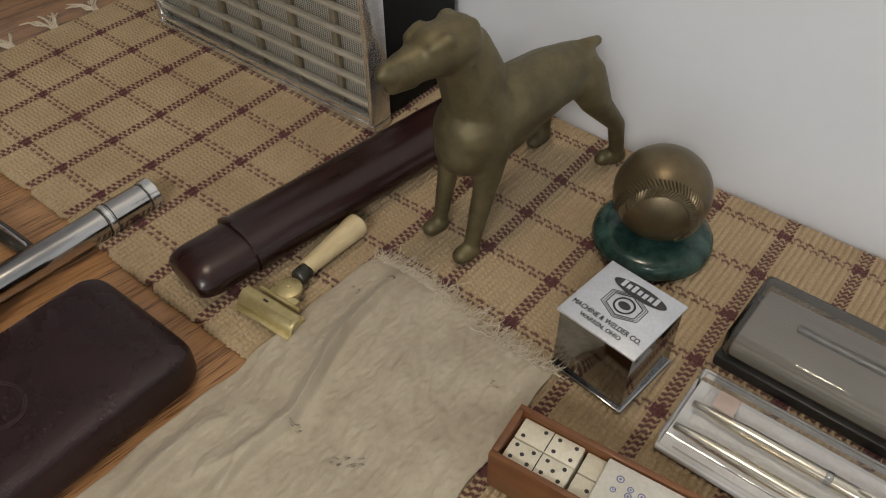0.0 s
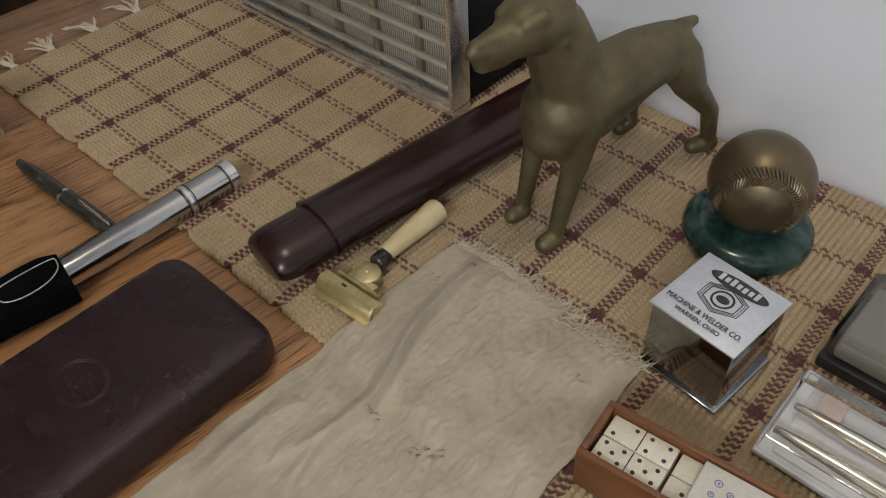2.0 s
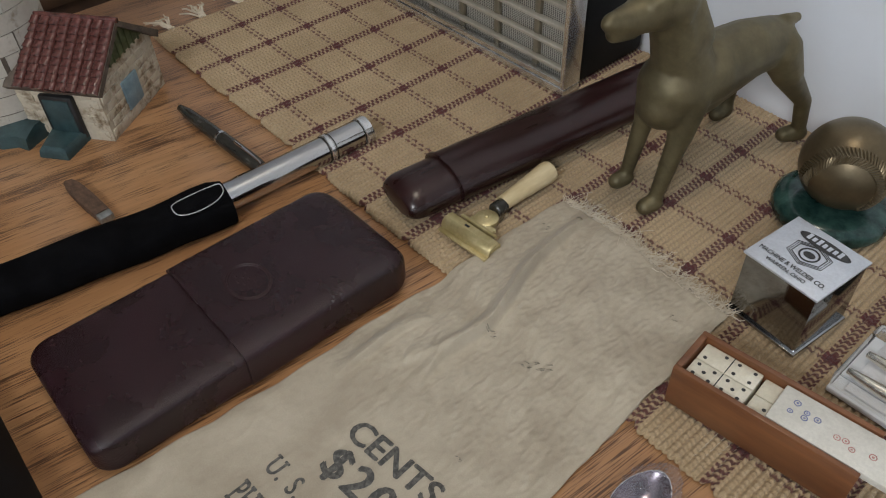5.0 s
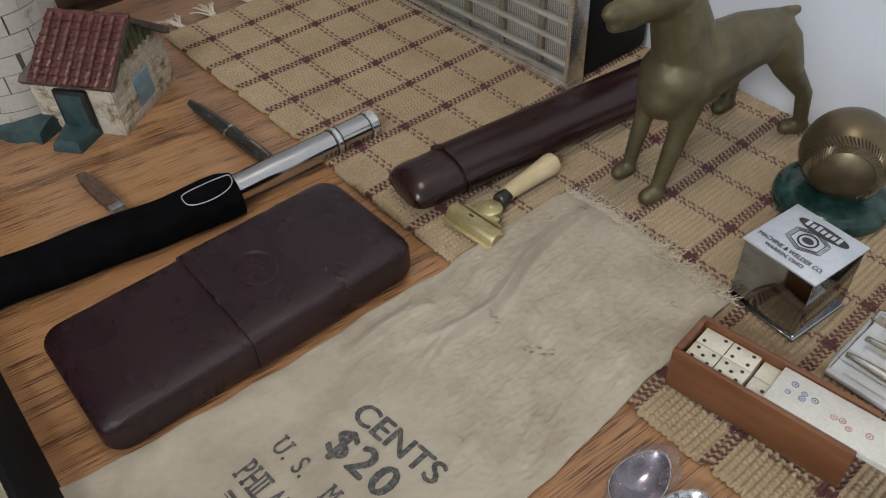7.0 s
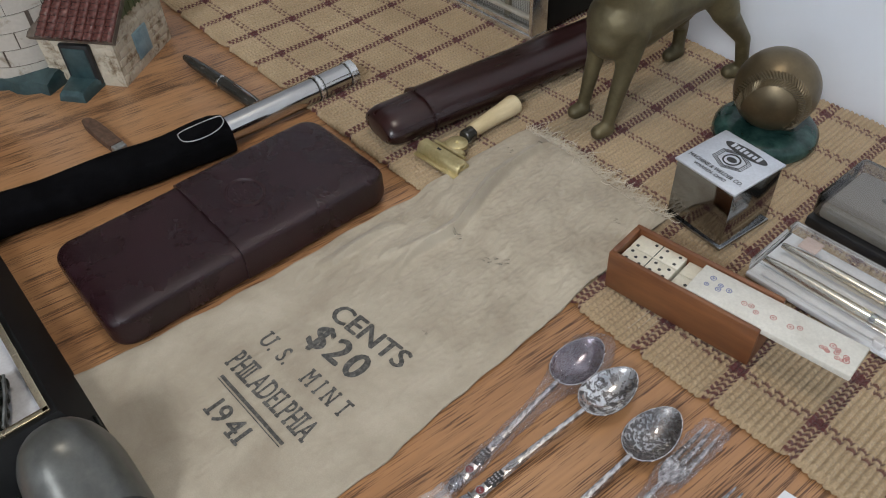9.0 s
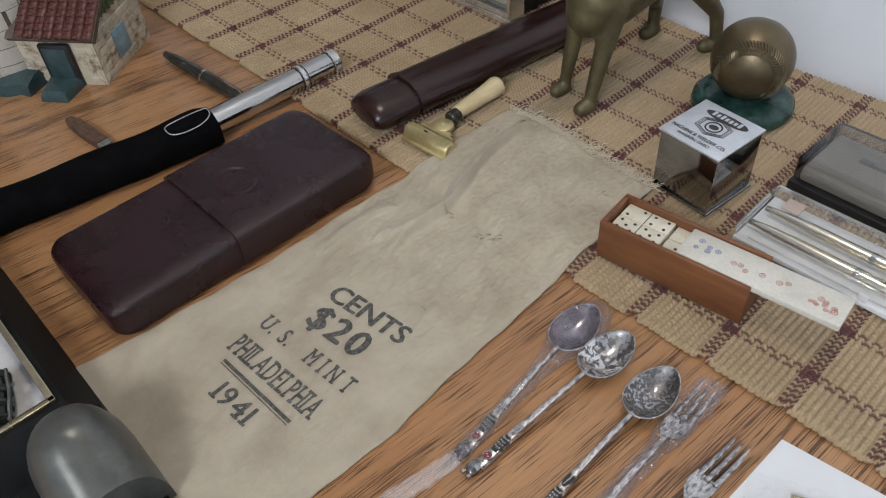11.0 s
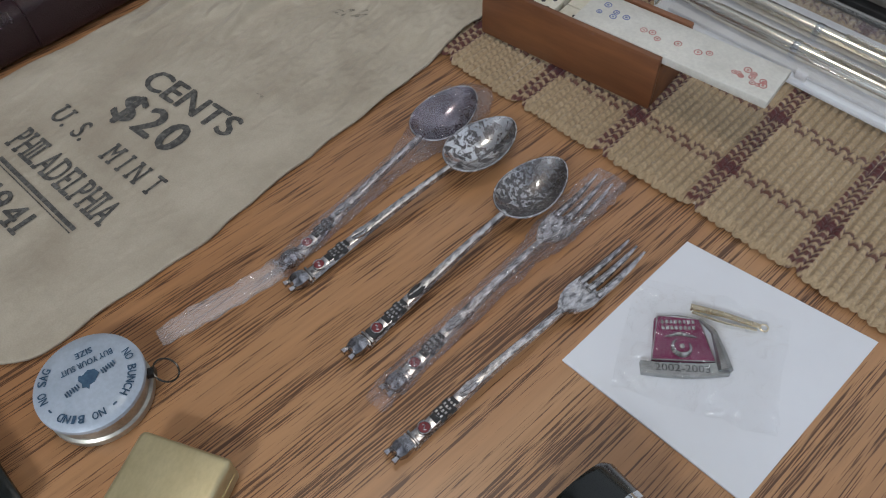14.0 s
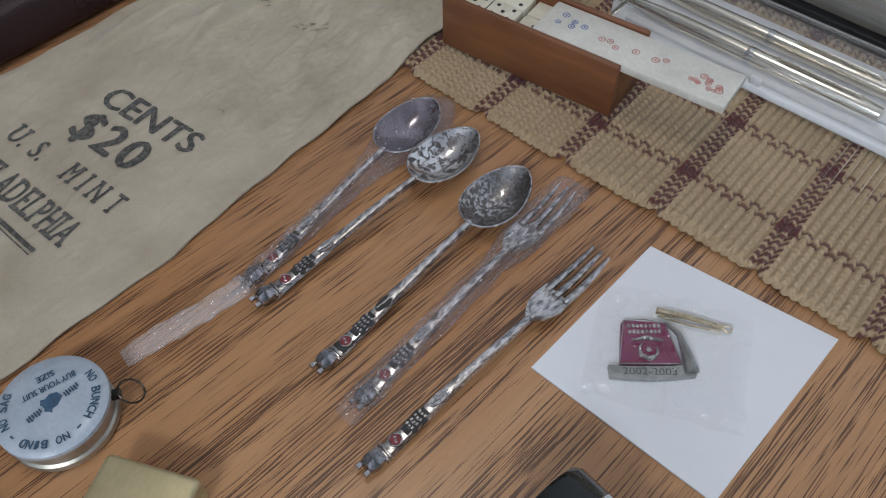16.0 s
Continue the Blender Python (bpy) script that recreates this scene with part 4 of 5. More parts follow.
# Dark, slightly raised rings laid where the grooves run.
for gy in (-0.0412, -0.0352, -0.0088):
    part("groove", lathe([(0.0109, gy), (0.01135, gy + 0.0001), (0.01135, gy + 0.0009), (0.0109, gy + 0.001)], 10, "y", (0, 0, 0.0112)), PENBODY, holder, "thin dark ring round the tube")
pouch = thing("velvet_pouch", (-0.4055, -0.078, 0.0), "black velvet pouch with a silver drawcord lying on the table", "pouch", -9)
rows = []
for i in range(30):
    f = i / 29
    y = 0.0 - 0.285 * f
    w = 0.0180 + 0.0006 * math.sin(f * 31)
    hh = 0.0142 - 0.003 * f + 0.0006 * math.sin(f * 23)
    if i == 0:
        w, hh = w * 0.93, hh * 0.93
    loop = []
    for k in range(30):
        a = 2 * math.pi * k / 30
        c, s = math.cos(a), math.sin(a)
        loop.append((0.001 * math.sin(f * 7) + w * math.copysign(abs(c) ** 0.8, c), y, hh + hh * math.copysign(abs(s) ** 0.75, s)))
    rows.append(loop)
part("velvet", rings(rows), VELVET, pouch)
cordpts = []
for i in range(44):
    a = 2 * math.pi * i / 44
    px = 0.0050 + 0.0092 * math.cos(a + 0.3) + 0.0016 * math.cos(2 * a)
    py = -0.0205 + 0.0205 * math.sin(a) + 0.002 * math.sin(3 * a)
    cordpts.append((px, py, 0.0290 - 0.25 * max(0, abs(px) - 0.009)))
part("drawcord", tube(cordpts, 0.0004, 6, None, True), CORD, pouch, "twisted silver drawcord")

# ---------------- the fountain pen and the small knife ----------------
pen = thing("fountain_pen", (-0.4945, -0.0405, 0.0), "black marbled fountain pen lying on the oak table", "pen", 3.5)
part("barrel", lathe([(0.0012, -0.0585), (0.0030, -0.056), (0.0048, -0.042), (0.0056, -0.015), (0.0058, 0.006)], 24, "x", (0, 0, 0.0060)), PENBODY, pen)
part("band", lathe([(0.0060, 0.006), (0.0063, 0.0063), (0.0063, 0.0085), (0.0060, 0.0088)], 24, "x", (0, 0, 0.0062)), CHROME, pen)
part("cap", lathe([(0.0061, 0.0088), (0.0061, 0.045), (0.0055, 0.060), (0.0036, 0.068), (0.001, 0.070)], 24, "x", (0, 0, 0.0062)), PENBODY, pen)
part("clip", tube([(0.028, 0.0005, 0.0130), (0.030, 0, 0.0136), (0.062, 0, 0.0125), (0.064, 0, 0.0110)], [0.0011, 0.0012, 0.0010, 0.0008], 8), CHROME, pen)
knife = thing("pocket_knife", (-0.4840, -0.1500, 0.0), "small rusty brown pocket knife with a pale bolster", "knife", 4)
knife.scale = (1.0, 0.66, 1.0)
part("scale", plate([(-0.038, -0.004), (-0.036, -0.0075), (-0.028, -0.0092), (-0.005, -0.0098), (0.016, -0.0085), (0.016, 0.0080), (-0.008, 0.0080), (-0.028, 0.0066), (-0.036, 0.003)], 0.0, 0.0062), RUST, knife)
part("bolster", box(0.016, 0.024, -0.0085, 0.0080, 0.0, 0.0062, 0.0012), PEWTER, knife, "pale metal bolster")

# ---------------- the ceramic cottage ----------------
cot = thing("ceramic_cottage", (-0.5520, -0.1030, 0.0), "glazed ceramic cottage with red tile roof and round white tower", "figurine", 127)
# local x runs along the gable wall away from the near corner, local y along the door wall
GW, GD, EAVE, RIDGE = 0.088, 0.074, 0.051, 0.085
rows = [[(0, -0.0, 0), (GW, 0, 0), (GW, 0, EAVE + 0.004), (GW / 2, 0, RIDGE - 0.004), (0, 0, EAVE)],
        [(0, GD, 0), (GW, GD, 0), (GW, GD, EAVE + 0.004), (GW / 2, GD, RIDGE - 0.004), (0, GD, EAVE)]]
body = part("wall", rings(rows), CREAM, cot, "cream brick wall with brown stains")
rng = random.Random(3)
for row in range(6):
    z0 = 0.003 + row * 0.0075
    x = 0.002 + (row % 2) * 0.004
    while x < GW - 0.008:
        ln = rng.uniform(0.009, 0.014)
        if not (0.026 < x + ln / 2 < 0.056 and 0.008 < z0 < 0.036):
            part("brick", box(x, min(x + ln, GW - 0.001), -0.0009, 0.001, z0, z0 + 0.0066, 0.0006), CREAM, body)
        x += ln + 0.0008
for row in range(6):
    z0 = 0.003 + row * 0.0072
    y = 0.002 + (row % 2) * 0.005
    while y < GD - 0.008:
        ln = rng.uniform(0.010, 0.016)
        if not 0.020 < y + ln / 2 < 0.052:
            part("brick", box(-0.0009, 0.001, y, min(y + ln, GD), z0, z0 + 0.0064, 0.0006), CREAM, body)
        y += ln + 0.0008
gable = part("gable", rings([[(0.004, -0.0018, EAVE + 0.004), (GW - 0.004, -0.0018, EAVE + 0.006), (GW / 2, -0.0018, RIDGE - 0.006)], [(0.004, 0.001, EAVE + 0.004), (GW - 0.004, 0.001, EAVE + 0.006), (GW / 2, 0.001, RIDGE - 0.006)]]), MOSS, cot, "moss green gable boards")
for i in range(9):
    x = 0.008 + i * 0.0076
    top_z = EAVE + 0.004 + (RIDGE - EAVE - 0.012) * (1 - abs(x - GW / 2) / (GW / 2))
    part("board_rib", box(x, x + 0.0012, -0.0028, -0.0012, EAVE + 0.004, max(top_z, EAVE + 0.006)), MOSS, gable)
win = part("window", box(0.030, 0.053, -0.0020, 0.001, 0.010, 0.036, 0.001), BLUEPANE, cot, "pale blue painted window")
door = part("door_frame", box(-0.0050, 0.001, 0.022, 0.052, 0.002, 0.042, 0.002), BLACK, cot, "dark framed doorway")
part("door", box(-0.0060, -0.0040, 0.0255, 0.0485, 0.004, 0.0385, 0.001), TEAL, door, "teal glazed door")
part("step", rings([[(-0.030, 0.024, 0), (0.0, 0.022, 0), (0.0, 0.054, 0), (-0.030, 0.050, 0)], [(-0.029, 0.025, 0.006), (0.0, 0.022, 0.008), (0.0, 0.054, 0.008), (-0.029, 0.049, 0.006)], [(-0.026, 0.027, 0.009), (0.0, 0.024, 0.010), (0.0, 0.052, 0.010), (-0.026, 0.047, 0.009)]]), TEAL, cot, "dark teal doorstep")
# roof slopes and tiles
slope = math.atan2(RIDGE - EAVE + 0.004, GW / 2 + 0.004)
near = part("roof", rings([[(-0.006, -0.006, EAVE - 0.003), (GW / 2, -0.006, RIDGE), (GW / 2, -0.006, RIDGE - 0.005), (-0.003, -0.006, EAVE - 0.007)], [(-0.006, GD + 0.004, EAVE - 0.003), (GW / 2, GD + 0.004, RIDGE), (GW / 2, GD + 0.004, RIDGE - 0.005), (-0.003, GD + 0.004, EAVE - 0.007)]]), MORTAR, cot)
far = part("roof", rings([[(GW + 0.006, -0.006, EAVE - 0.001), (GW / 2, -0.006, RIDGE), (GW / 2, -0.006, RIDGE - 0.005), (GW + 0.003, -0.006, EAVE - 0.006)], [(GW + 0.006, GD + 0.004, EAVE - 0.001), (GW / 2, GD + 0.004, RIDGE), (GW / 2, GD + 0.004, RIDGE - 0.005), (GW + 0.003, GD + 0.004, EAVE - 0.006)]]), MORTAR, cot)
tile_loops = []
for j in range(4):
    f = j / 3
    tile_loops.append([(f * 0.0075, 0.0044 * math.cos(math.pi * k / 6), 0.0014 + 0.0034 * (1 - f * 0.6) * math.sin(math.pi * k / 6)) for k in range(7)] + [(f * 0.0075, -0.0044, 0.0), (f * 0.0075, 0.0044, 0.0)])
tile_me = link("tile", rings(tile_loops), ROOFTILE)
tile_data = tile_me.data
bpy.data.objects.remove(tile_me)
ups = Vector((GW / 2 + 0.006, 0, RIDGE - EAVE + 0.003)).normalized()
for r in range(9):
    for c in range(8):
        o = new("tile", tile_data)
        o.parent = near
        p = Vector((-0.006, -0.001 + c * 0.0093, EAVE - 0.003)) + ups * (r * 0.0066)
        o.matrix_basis = Matrix.Translation(p) @ Euler((0, -math.atan2(ups.z, ups.x) + rng.uniform(-0.05, 0.05), rng.uniform(-0.06, 0.06))).to_matrix().to_4x4()
part("ridge_cap", tube([(GW / 2, -0.007 + i * 0.0088, RIDGE + 0.0005 * (i % 2)) for i in range(11)], 0.0022, 8), ROOFTILE, cot)
# the round tower beside the cottage
tower = part("tower", lathe([(0.053, 0.0), (0.052, 0.03), (0.050, 0.10), (0.049, 0.15), (0.052, 0.155), (0.052, 0.165), (0.044, 0.166)], 40, "z", (0.034, GD + 0.042, 0)), MORTAR, cot, "round tower of white glazed bricks")
for row in range(10):
    n = 10
    z0 = 0.006 + row * 0.0156
    rad = 0.0522 - z0 * 0.019
    for k in range(n):
        a0 = 2 * math.pi * (k + 0.5 * (row % 2)) / n + rng.uniform(-0.03, 0.03)
        a1 = a0 + 2 * math.pi / n - 0.022
        hb = 0.0149
        inner = [((rad - 0.001) * math.cos(a0 + (a1 - a0) * i / 3), (rad - 0.001) * math.sin(a0 + (a1 - a0) * i / 3)) for i in range(4)]
        outer = [((rad + 0.0008) * math.cos(a1 + (a0 - a1) * i / 3), (rad + 0.0008) * math.sin(a1 + (a0 - a1) * i / 3)) for i in range(4)]
        o = part("brick", plate([(0.034 + x, GD + 0.042 + y) for x, y in inner + outer], z0, z0 + hb), WHITEBRICK, tower)
base_pts = [(-0.024 + 0.003 * math.sin(i * 1.9), GD - 0.010 + i * 0.011) for i in range(12)] + [(0.11, GD + 0.10), (0.11, GD - 0.03)]
part("grass_base", rings([[(x, y, 0) for x, y in base_pts], [(x * 0.97 + 0.001, y, 0.010) for x, y in base_pts], [(x * 0.8 + 0.012, y, 0.014) for x, y in base_pts]]), TEAL, cot, "teal glazed ground round the tower")

# ---------------- domino box ----------------
dom = thing("domino_box", (-0.0960, 0.0195, 0.0055), "reddish wooden domino box with a bone sliding lid half open", "box", 6.5)
DL, DW, DH = 0.0985, 0.0335, 0.0300
part("front_side", box(0, DL, 0, 0.0032, 0, DH, 0.0006), CEDAR, dom)
part("back_side", box(0, DL, DW - 0.0032, DW, 0, DH, 0.0006), CEDAR, dom)
part("end_panel", box(0, 0.0035, 0.0032, DW - 0.0032, 0, DH, 0.0005), CEDAR, dom)
part("end_panel", box(DL - 0.0035, DL, 0.0032, DW - 0.0032, 0, DH - 0.0065, 0.0005), CEDAR, dom)
part("bottom", box(0.0035, DL - 0.0035, 0.0032, DW - 0.0032, 0, 0.003), CEDAR, dom)
lid = part("lid", box(0.0500, 0.1480, 0.0040, DW - 0.0040, DH - 0.0050, DH - 0.0006, 0.0008), BONE_PALE, dom, "pale bone lid with faint painted flowers")
rng = random.Random(11)


def flower(cx, cy, r0, material):
    part("flower", tube([(cx + r0 * math.cos(a / 12 * 2 * math.pi), cy + r0 * math.sin(a / 12 * 2 * math.pi), DH - 0.00055) for a in range(12)], 0.0003, 4, None, True), material, lid)
    part("flower", plate(oval(r0 * 0.4, r0 * 0.4, 8, cx, cy), DH - 0.0006, DH - 0.00045), material, lid)


for i in range(24):
    x = rng.choice((rng.uniform(0.056, 0.084), rng.uniform(0.078, 0.116), rng.uniform(0.128, 0.144)))
    y = 0.0185 - (x - 0.056) * 0.055 + rng.uniform(-0.0036, 0.0036)
    flower(x, y, rng.uniform(0.0009, 0.0018), BLUE_INK if x < 0.082 and i % 3 else FLOWER_RED)


def domino(at, turn, pips):
    d = thing("domino", at, "small bone domino with black pips in the wooden box", "domino", turn, "dominoes in the box")
    part("tile", box(-0.0165, 0.0165, -0.0064, 0.0064, 0, 0.0058, 0.0008), BONE, d)
    part("divider", box(-0.0003, 0.0003, -0.0060, 0.0060, 0.0057, 0.0059), INK, d)
    for side, count in zip((-1, 1), pips):
        spots = {0: (), 1: ((0, 0),), 2: ((-1, -1), (1, 1)), 3: ((-1, -1), (0, 0), (1, 1)), 4: ((-1, -1), (1, 1), (-1, 1), (1, -1)), 5: ((-1, -1), (1, 1), (-1, 1), (1, -1), (0, 0))}[count]
        for px, py in spots:
            part("pip", plate(oval(0.0011, 0.0011, 12, side * 0.0083 + px * 0.0045, py * 0.0036), 0.0057, 0.00592), INK, d)
    return d


dm = pose(-0.0960, 0.0195, 0.0055, 0, 0, 6.5)
for lx, ly, lz, pips in ((0.0215, 0.0233, 0.0205, (2, 4)), (0.0215, 0.0101, 0.0205, (5, 5)), (0.0560, 0.0101, 0.0190, (1, 3)), (0.0560, 0.0233, 0.0190, (0, 1)),
                         (0.0215, 0.0233, 0.0146, (3, 3)), (0.0215, 0.0101, 0.0146, (3, 2)), (0.0215, 0.0101, 0.0087, (3, 2)), (0.0215, 0.0233, 0.0087, (1, 2)),
                         (0.0215, 0.0101, 0.0030, (0, 2)), (0.0215, 0.0233, 0.0030, (4, 2)), (0.0560, 0.0101, 0.0131, (4, 4)), (0.0560, 0.0233, 0.0131, (1, 1)),
                         (0.0560, 0.0101, 0.0073, (2, 1)), (0.0560, 0.0233, 0.0073, (0, 0)), (0.0560, 0.0101, 0.0030 - 0.0015, (2, 1)), (0.0560, 0.0233, 0.0030 - 0.0015, (0, 3))):
    w = dm @ Vector((lx, ly, lz))
    domino(w, 6.5, pips)

# ---------------- pen set in a clear box ----------------
penbox = thing("pen_set_box", (-0.0405, 0.0905, 0.0055), "clear acrylic gift box with a white insert for two pens", "box", 0.5)
PL, PW, PH = 0.172, 0.0535, 0.0165
part("tray", box(0.0, PL, 0.0, PW, 0.0, 0.0040, 0.0012), PAPER, penbox)
part("insert", box(0.008, PL - 0.003, 0.004, PW - 0.004, 0.0042, 0.0060, 0.0004), SATIN, penbox, "white card insert")
part("pad", box(0.014, 0.026, PW - 0.022, PW - 0.010, 0.0150, 0.0163, 0.0004), PINK, penbox, "pale pink foam pad")
bm = box(0.0, PL, 0.0, PW, 0.0042, PH, 0.0030, 3)
bmesh.ops.delete(bm, geom=[f for f in bm.faces if f.normal.z < -0.9], context="FACES")
cover = part("cover", bm, GLASS, penbox, "clear hinged cover")
cover.visible_shadow = False
part("inner_lip", tube([(0.003, 0.003, PH - 0.0015), (PL - 0.003, 0.003, PH - 0.0015), (PL - 0.003, PW - 0.003, PH - 0.0015), (0.003, PW - 0.003, PH - 0.0015)], 0.0006, 5, None, True), GLASS, penbox)
part("clasp", box(0.083, 0.089, -0.0014, 0.0004, 0.006, 0.011, 0.0006), SATIN, penbox)
for py, ln, lab in ((0.0125, -0.0065, "slim gold ballpoint pen lying in the clear box"), (0.0310, -0.0050, "gold fountain pen lying in the clear box")):
    g = thing("gold_pen", (-0.0405 + 0.010 + ln, 0.0905 + py, 0.0117), lab, "pen", 0.5, "pens in the gift box")
    part("tip", lathe([(0.0016, 0.0), (0.0021, 0.0006), (0.0030, 0.010), (0.0039, 0.022)], 20, "x", (0, 0, 0.0043)), PALE_GOLD, g)
    part("barrel", lathe([(0.0036, 0.022), (0.0042, 0.03), (0.0043, 0.070)], 20, "x", (0, 0, 0.0043)), PALE_GOLD, g)
    part("ring", lathe([(0.0044, 0.070), (0.0047, 0.0705), (0.0047, 0.073), (0.0044, 0.0735)], 20, "x", (0, 0, 0.0043)), CHROME, g)
    part("cap", lathe([(0.0044, 0.0735), (0.0044, 0.130), (0.0036, 0.138), (0.001, 0.139)], 20, "x", (0, 0, 0.0043)), PALE_GOLD, g)
    part("clip", tube([(0.085, 0, 0.0094), (0.088, 0, 0.0100), (0.126, 0, 0.0096), (0.129, 0, 0.0086)], [0.0008, 0.0009, 0.0009, 0.0006], 6), PALE_GOLD, g)

# ---------------- black display case ----------------
disp = thing("display_case", (-0.0415, 0.1600, 0.0055), "long black display case under a clear domed acrylic lid", "case", -0.8)
part("base", box(0, 0.19, 0, 0.061, 0, 0.0085, 0.002), BLACK, disp, "black plastic base")
part("insert", box(0.005, 0.185, 0.004, 0.057, 0.0085, 0.0195, 0.003), SMOKE, disp, "grey felt insert")
part("rail", box(0.030, 0.176, 0.034, 0.0385, 0.0195, 0.0225, 0.001), PEWTER, disp)
bm = box(0.001, 0.189, 0.001, 0.060, 0.0086, 0.0290, 0.005, 4)
bmesh.ops.delete(bm, geom=[f for f in bm.faces if f.normal.z < -0.9], context="FACES")
dome = part("lid", bm, SMOKED, disp, "clear acrylic lid")
dome.visible_shadow = False

# ---------------- cutlery ----------------


def bowl(bm, half_l, half_w, depth, y_tip, thick=0.0009, z=0.0035):
    """A spoon bowl with its tip at y_tip, hollow above."""
    def ring(k, dz):
        out = []
        for i in range(36):
            a = 2 * math.pi * i / 36
            sx, sy = math.cos(a), math.sin(a)
            egg = 1 - 0.14 * sy
            lift = 0.0016 * max(0, sy) ** 2
            out.append((half_w * egg * sx * k, y_tip - half_l + half_l * sy * k, z + depth * (k ** 2.2) + dz + lift * k))
        return out
    loops = [ring(k, 0.0) for k in (0.06, 0.25, 0.45, 0.65, 0.82, 0.94, 1.0)]
    loops += [ring(1.03, -0.0002), ring(1.02, -thick), ring(0.92, -thick), ring(0.7, -thick), ring(0.4, -thick), ring(0.06, -thick)]
    return rings(loops, bm)


def stem(bm, y0, y1, w0, w1, z0, z1, arch=0.002, n=14, thick=0.0022):
    loops = []
    for i in range(n + 1):
        f = i / n
        y, w, zz = y0 + (y1 - y0) * f, w0 + (w1 - w0) * f ** 1.3, z0 + (z1 - z0) * f + arch * math.sin(math.pi * f)
        loops.append([(-w / 2, y, zz), (-w * 0.33, y, zz + thick * 0.8), (0, y, zz + thick), (w * 0.33, y, zz + thick * 0.8), (w / 2, y, zz), (0, y, zz - thick * 0.3)])
    return rings(loops, bm)


def handle_parts(t, y_end, w, top, dark):
    """The figured end of a souvenir handle: badge, black print too small to read, a leaf, collars and a notched knob."""
    def lift(y):
        return top(y_end + y)

    if dark:
        z = lift(0.0150)
        part("panel", box(-w * 0.40, w * 0.40, y_end + 0.0108, y_end + 0.0192, z - 0.0020, z - 0.0001, 0.0004), INK, t, "dark oxidised panel")
    z = lift(0.0150)
    badge = part("badge", lathe([(0.0021, z - 0.001), (0.0021, z + 0.0003), (0.0006, z + 0.0004)], 20, "z", (0, y_end + 0.0150, 0)), RED_INK, t, "tiny red round badge")
    part("badge_rim", tube([(0.0024 * math.cos(a / 18 * 2 * math.pi), y_end + 0.0150 + 0.0024 * math.sin(a / 18 * 2 * math.pi), z + 0.0002) for a in range(18)], 0.00035, 5, None, True), SILVER_RIM, t)
    part("badge_wave", tube([(-0.0012 + 0.0024 * i / 8, y_end + 0.0150 + 0.0007 * math.sin(i / 8 * 2 * math.pi), z + 0.0004) for i in range(9)], 0.00022, 4), SILVER_RIM, badge)
    bm = bmesh.new()
    for i, (y0, y1, k) in enumerate(((0.0190, 0.0212, 0.62), (0.0212, 0.0236, 0.96), (0.0236, 0.0258, 0.74), (0.0258, 0.0284, 1.0), (0.0284, 0.0305, 0.58))):
        z = lift((y0 + y1) / 2)
        box(-w * 0.46 * k + 0.0004 * (i % 2), w * 0.46 * k, y_end + y0, y_end + y1, z - 0.0016, z + 0.0001, 0.0002, 1, bm)
    block = part("print_block", bm, INK, t, "black enamelled print too small to read")
    bm = bmesh.new()
    for i in range(4):
        for j in range(3):
            y = 0.0216 + 0.0021 * i
            x = -0.0019 + 0.0014 * j + 0.0002 * (i % 2)
            z = lift(y) + 0.0001
            box(x, x + 0.0008, y_end + y, y_end + y + 0.0011 - 0.0003 * (j % 2), z, z + 0.0002, 0, 2, bm)
    part("print", bm, SILVER_RIM, block)
    z = lift(0.0370)
    leaf = part("leaf", plate(oval(w * 0.30, 0.0050, 18, 0.0, y_end + 0.0372), z - 0.0012, z + 0.0001), INK if dark else SILVER_KNOB, t, "dark engraved leaf")
    part("leaf_vein", tube([(-0.0003, y_end + 0.0330, z + 0.0002), (0.0003, y_end + 0.0375, z + 0.0003), (0.0, y_end + 0.0415, z + 0.0002)], [0.0003, 0.0006, 0.0003], 5), SILVER_RIM, leaf)
    for y in (0.0082, 0.0098):
        z = lift(y)
        part("collar", box(-w * 0.52, w * 0.52, y_end + y - 0.0006, y_end + y + 0.0006, z - 0.0034, z + 0.0004, 0.0004), SILVER_RIM, t)
    k = part("knob", lathe([(0.0016, 0.0002), (0.0033, 0.0012), (0.0041, 0.0036), (0.0038, 0.0062), (0.0029, 0.0082)], 7, "y", (0, y_end, 0.0042)), SILVER_KNOB, t, "small faceted knob")
    for s in (-1, 1):
        part("ear", lathe([(0.0015, -0.0016), (0.0011, 0.0004), (0.0003, 0.0018)], 5, "y", (s * 0.0021, y_end, 0.0048)), SILVER_KNOB, k)


def stem_top(y0, y1, z0, z1, arch, thick=0.0022):
    def height(y):
        f = min(1.0, (y0 - y) / (y0 - y1))
        return z0 + (z1 - z0) * f + arch * math.sin(math.pi * f) + thick
    return height


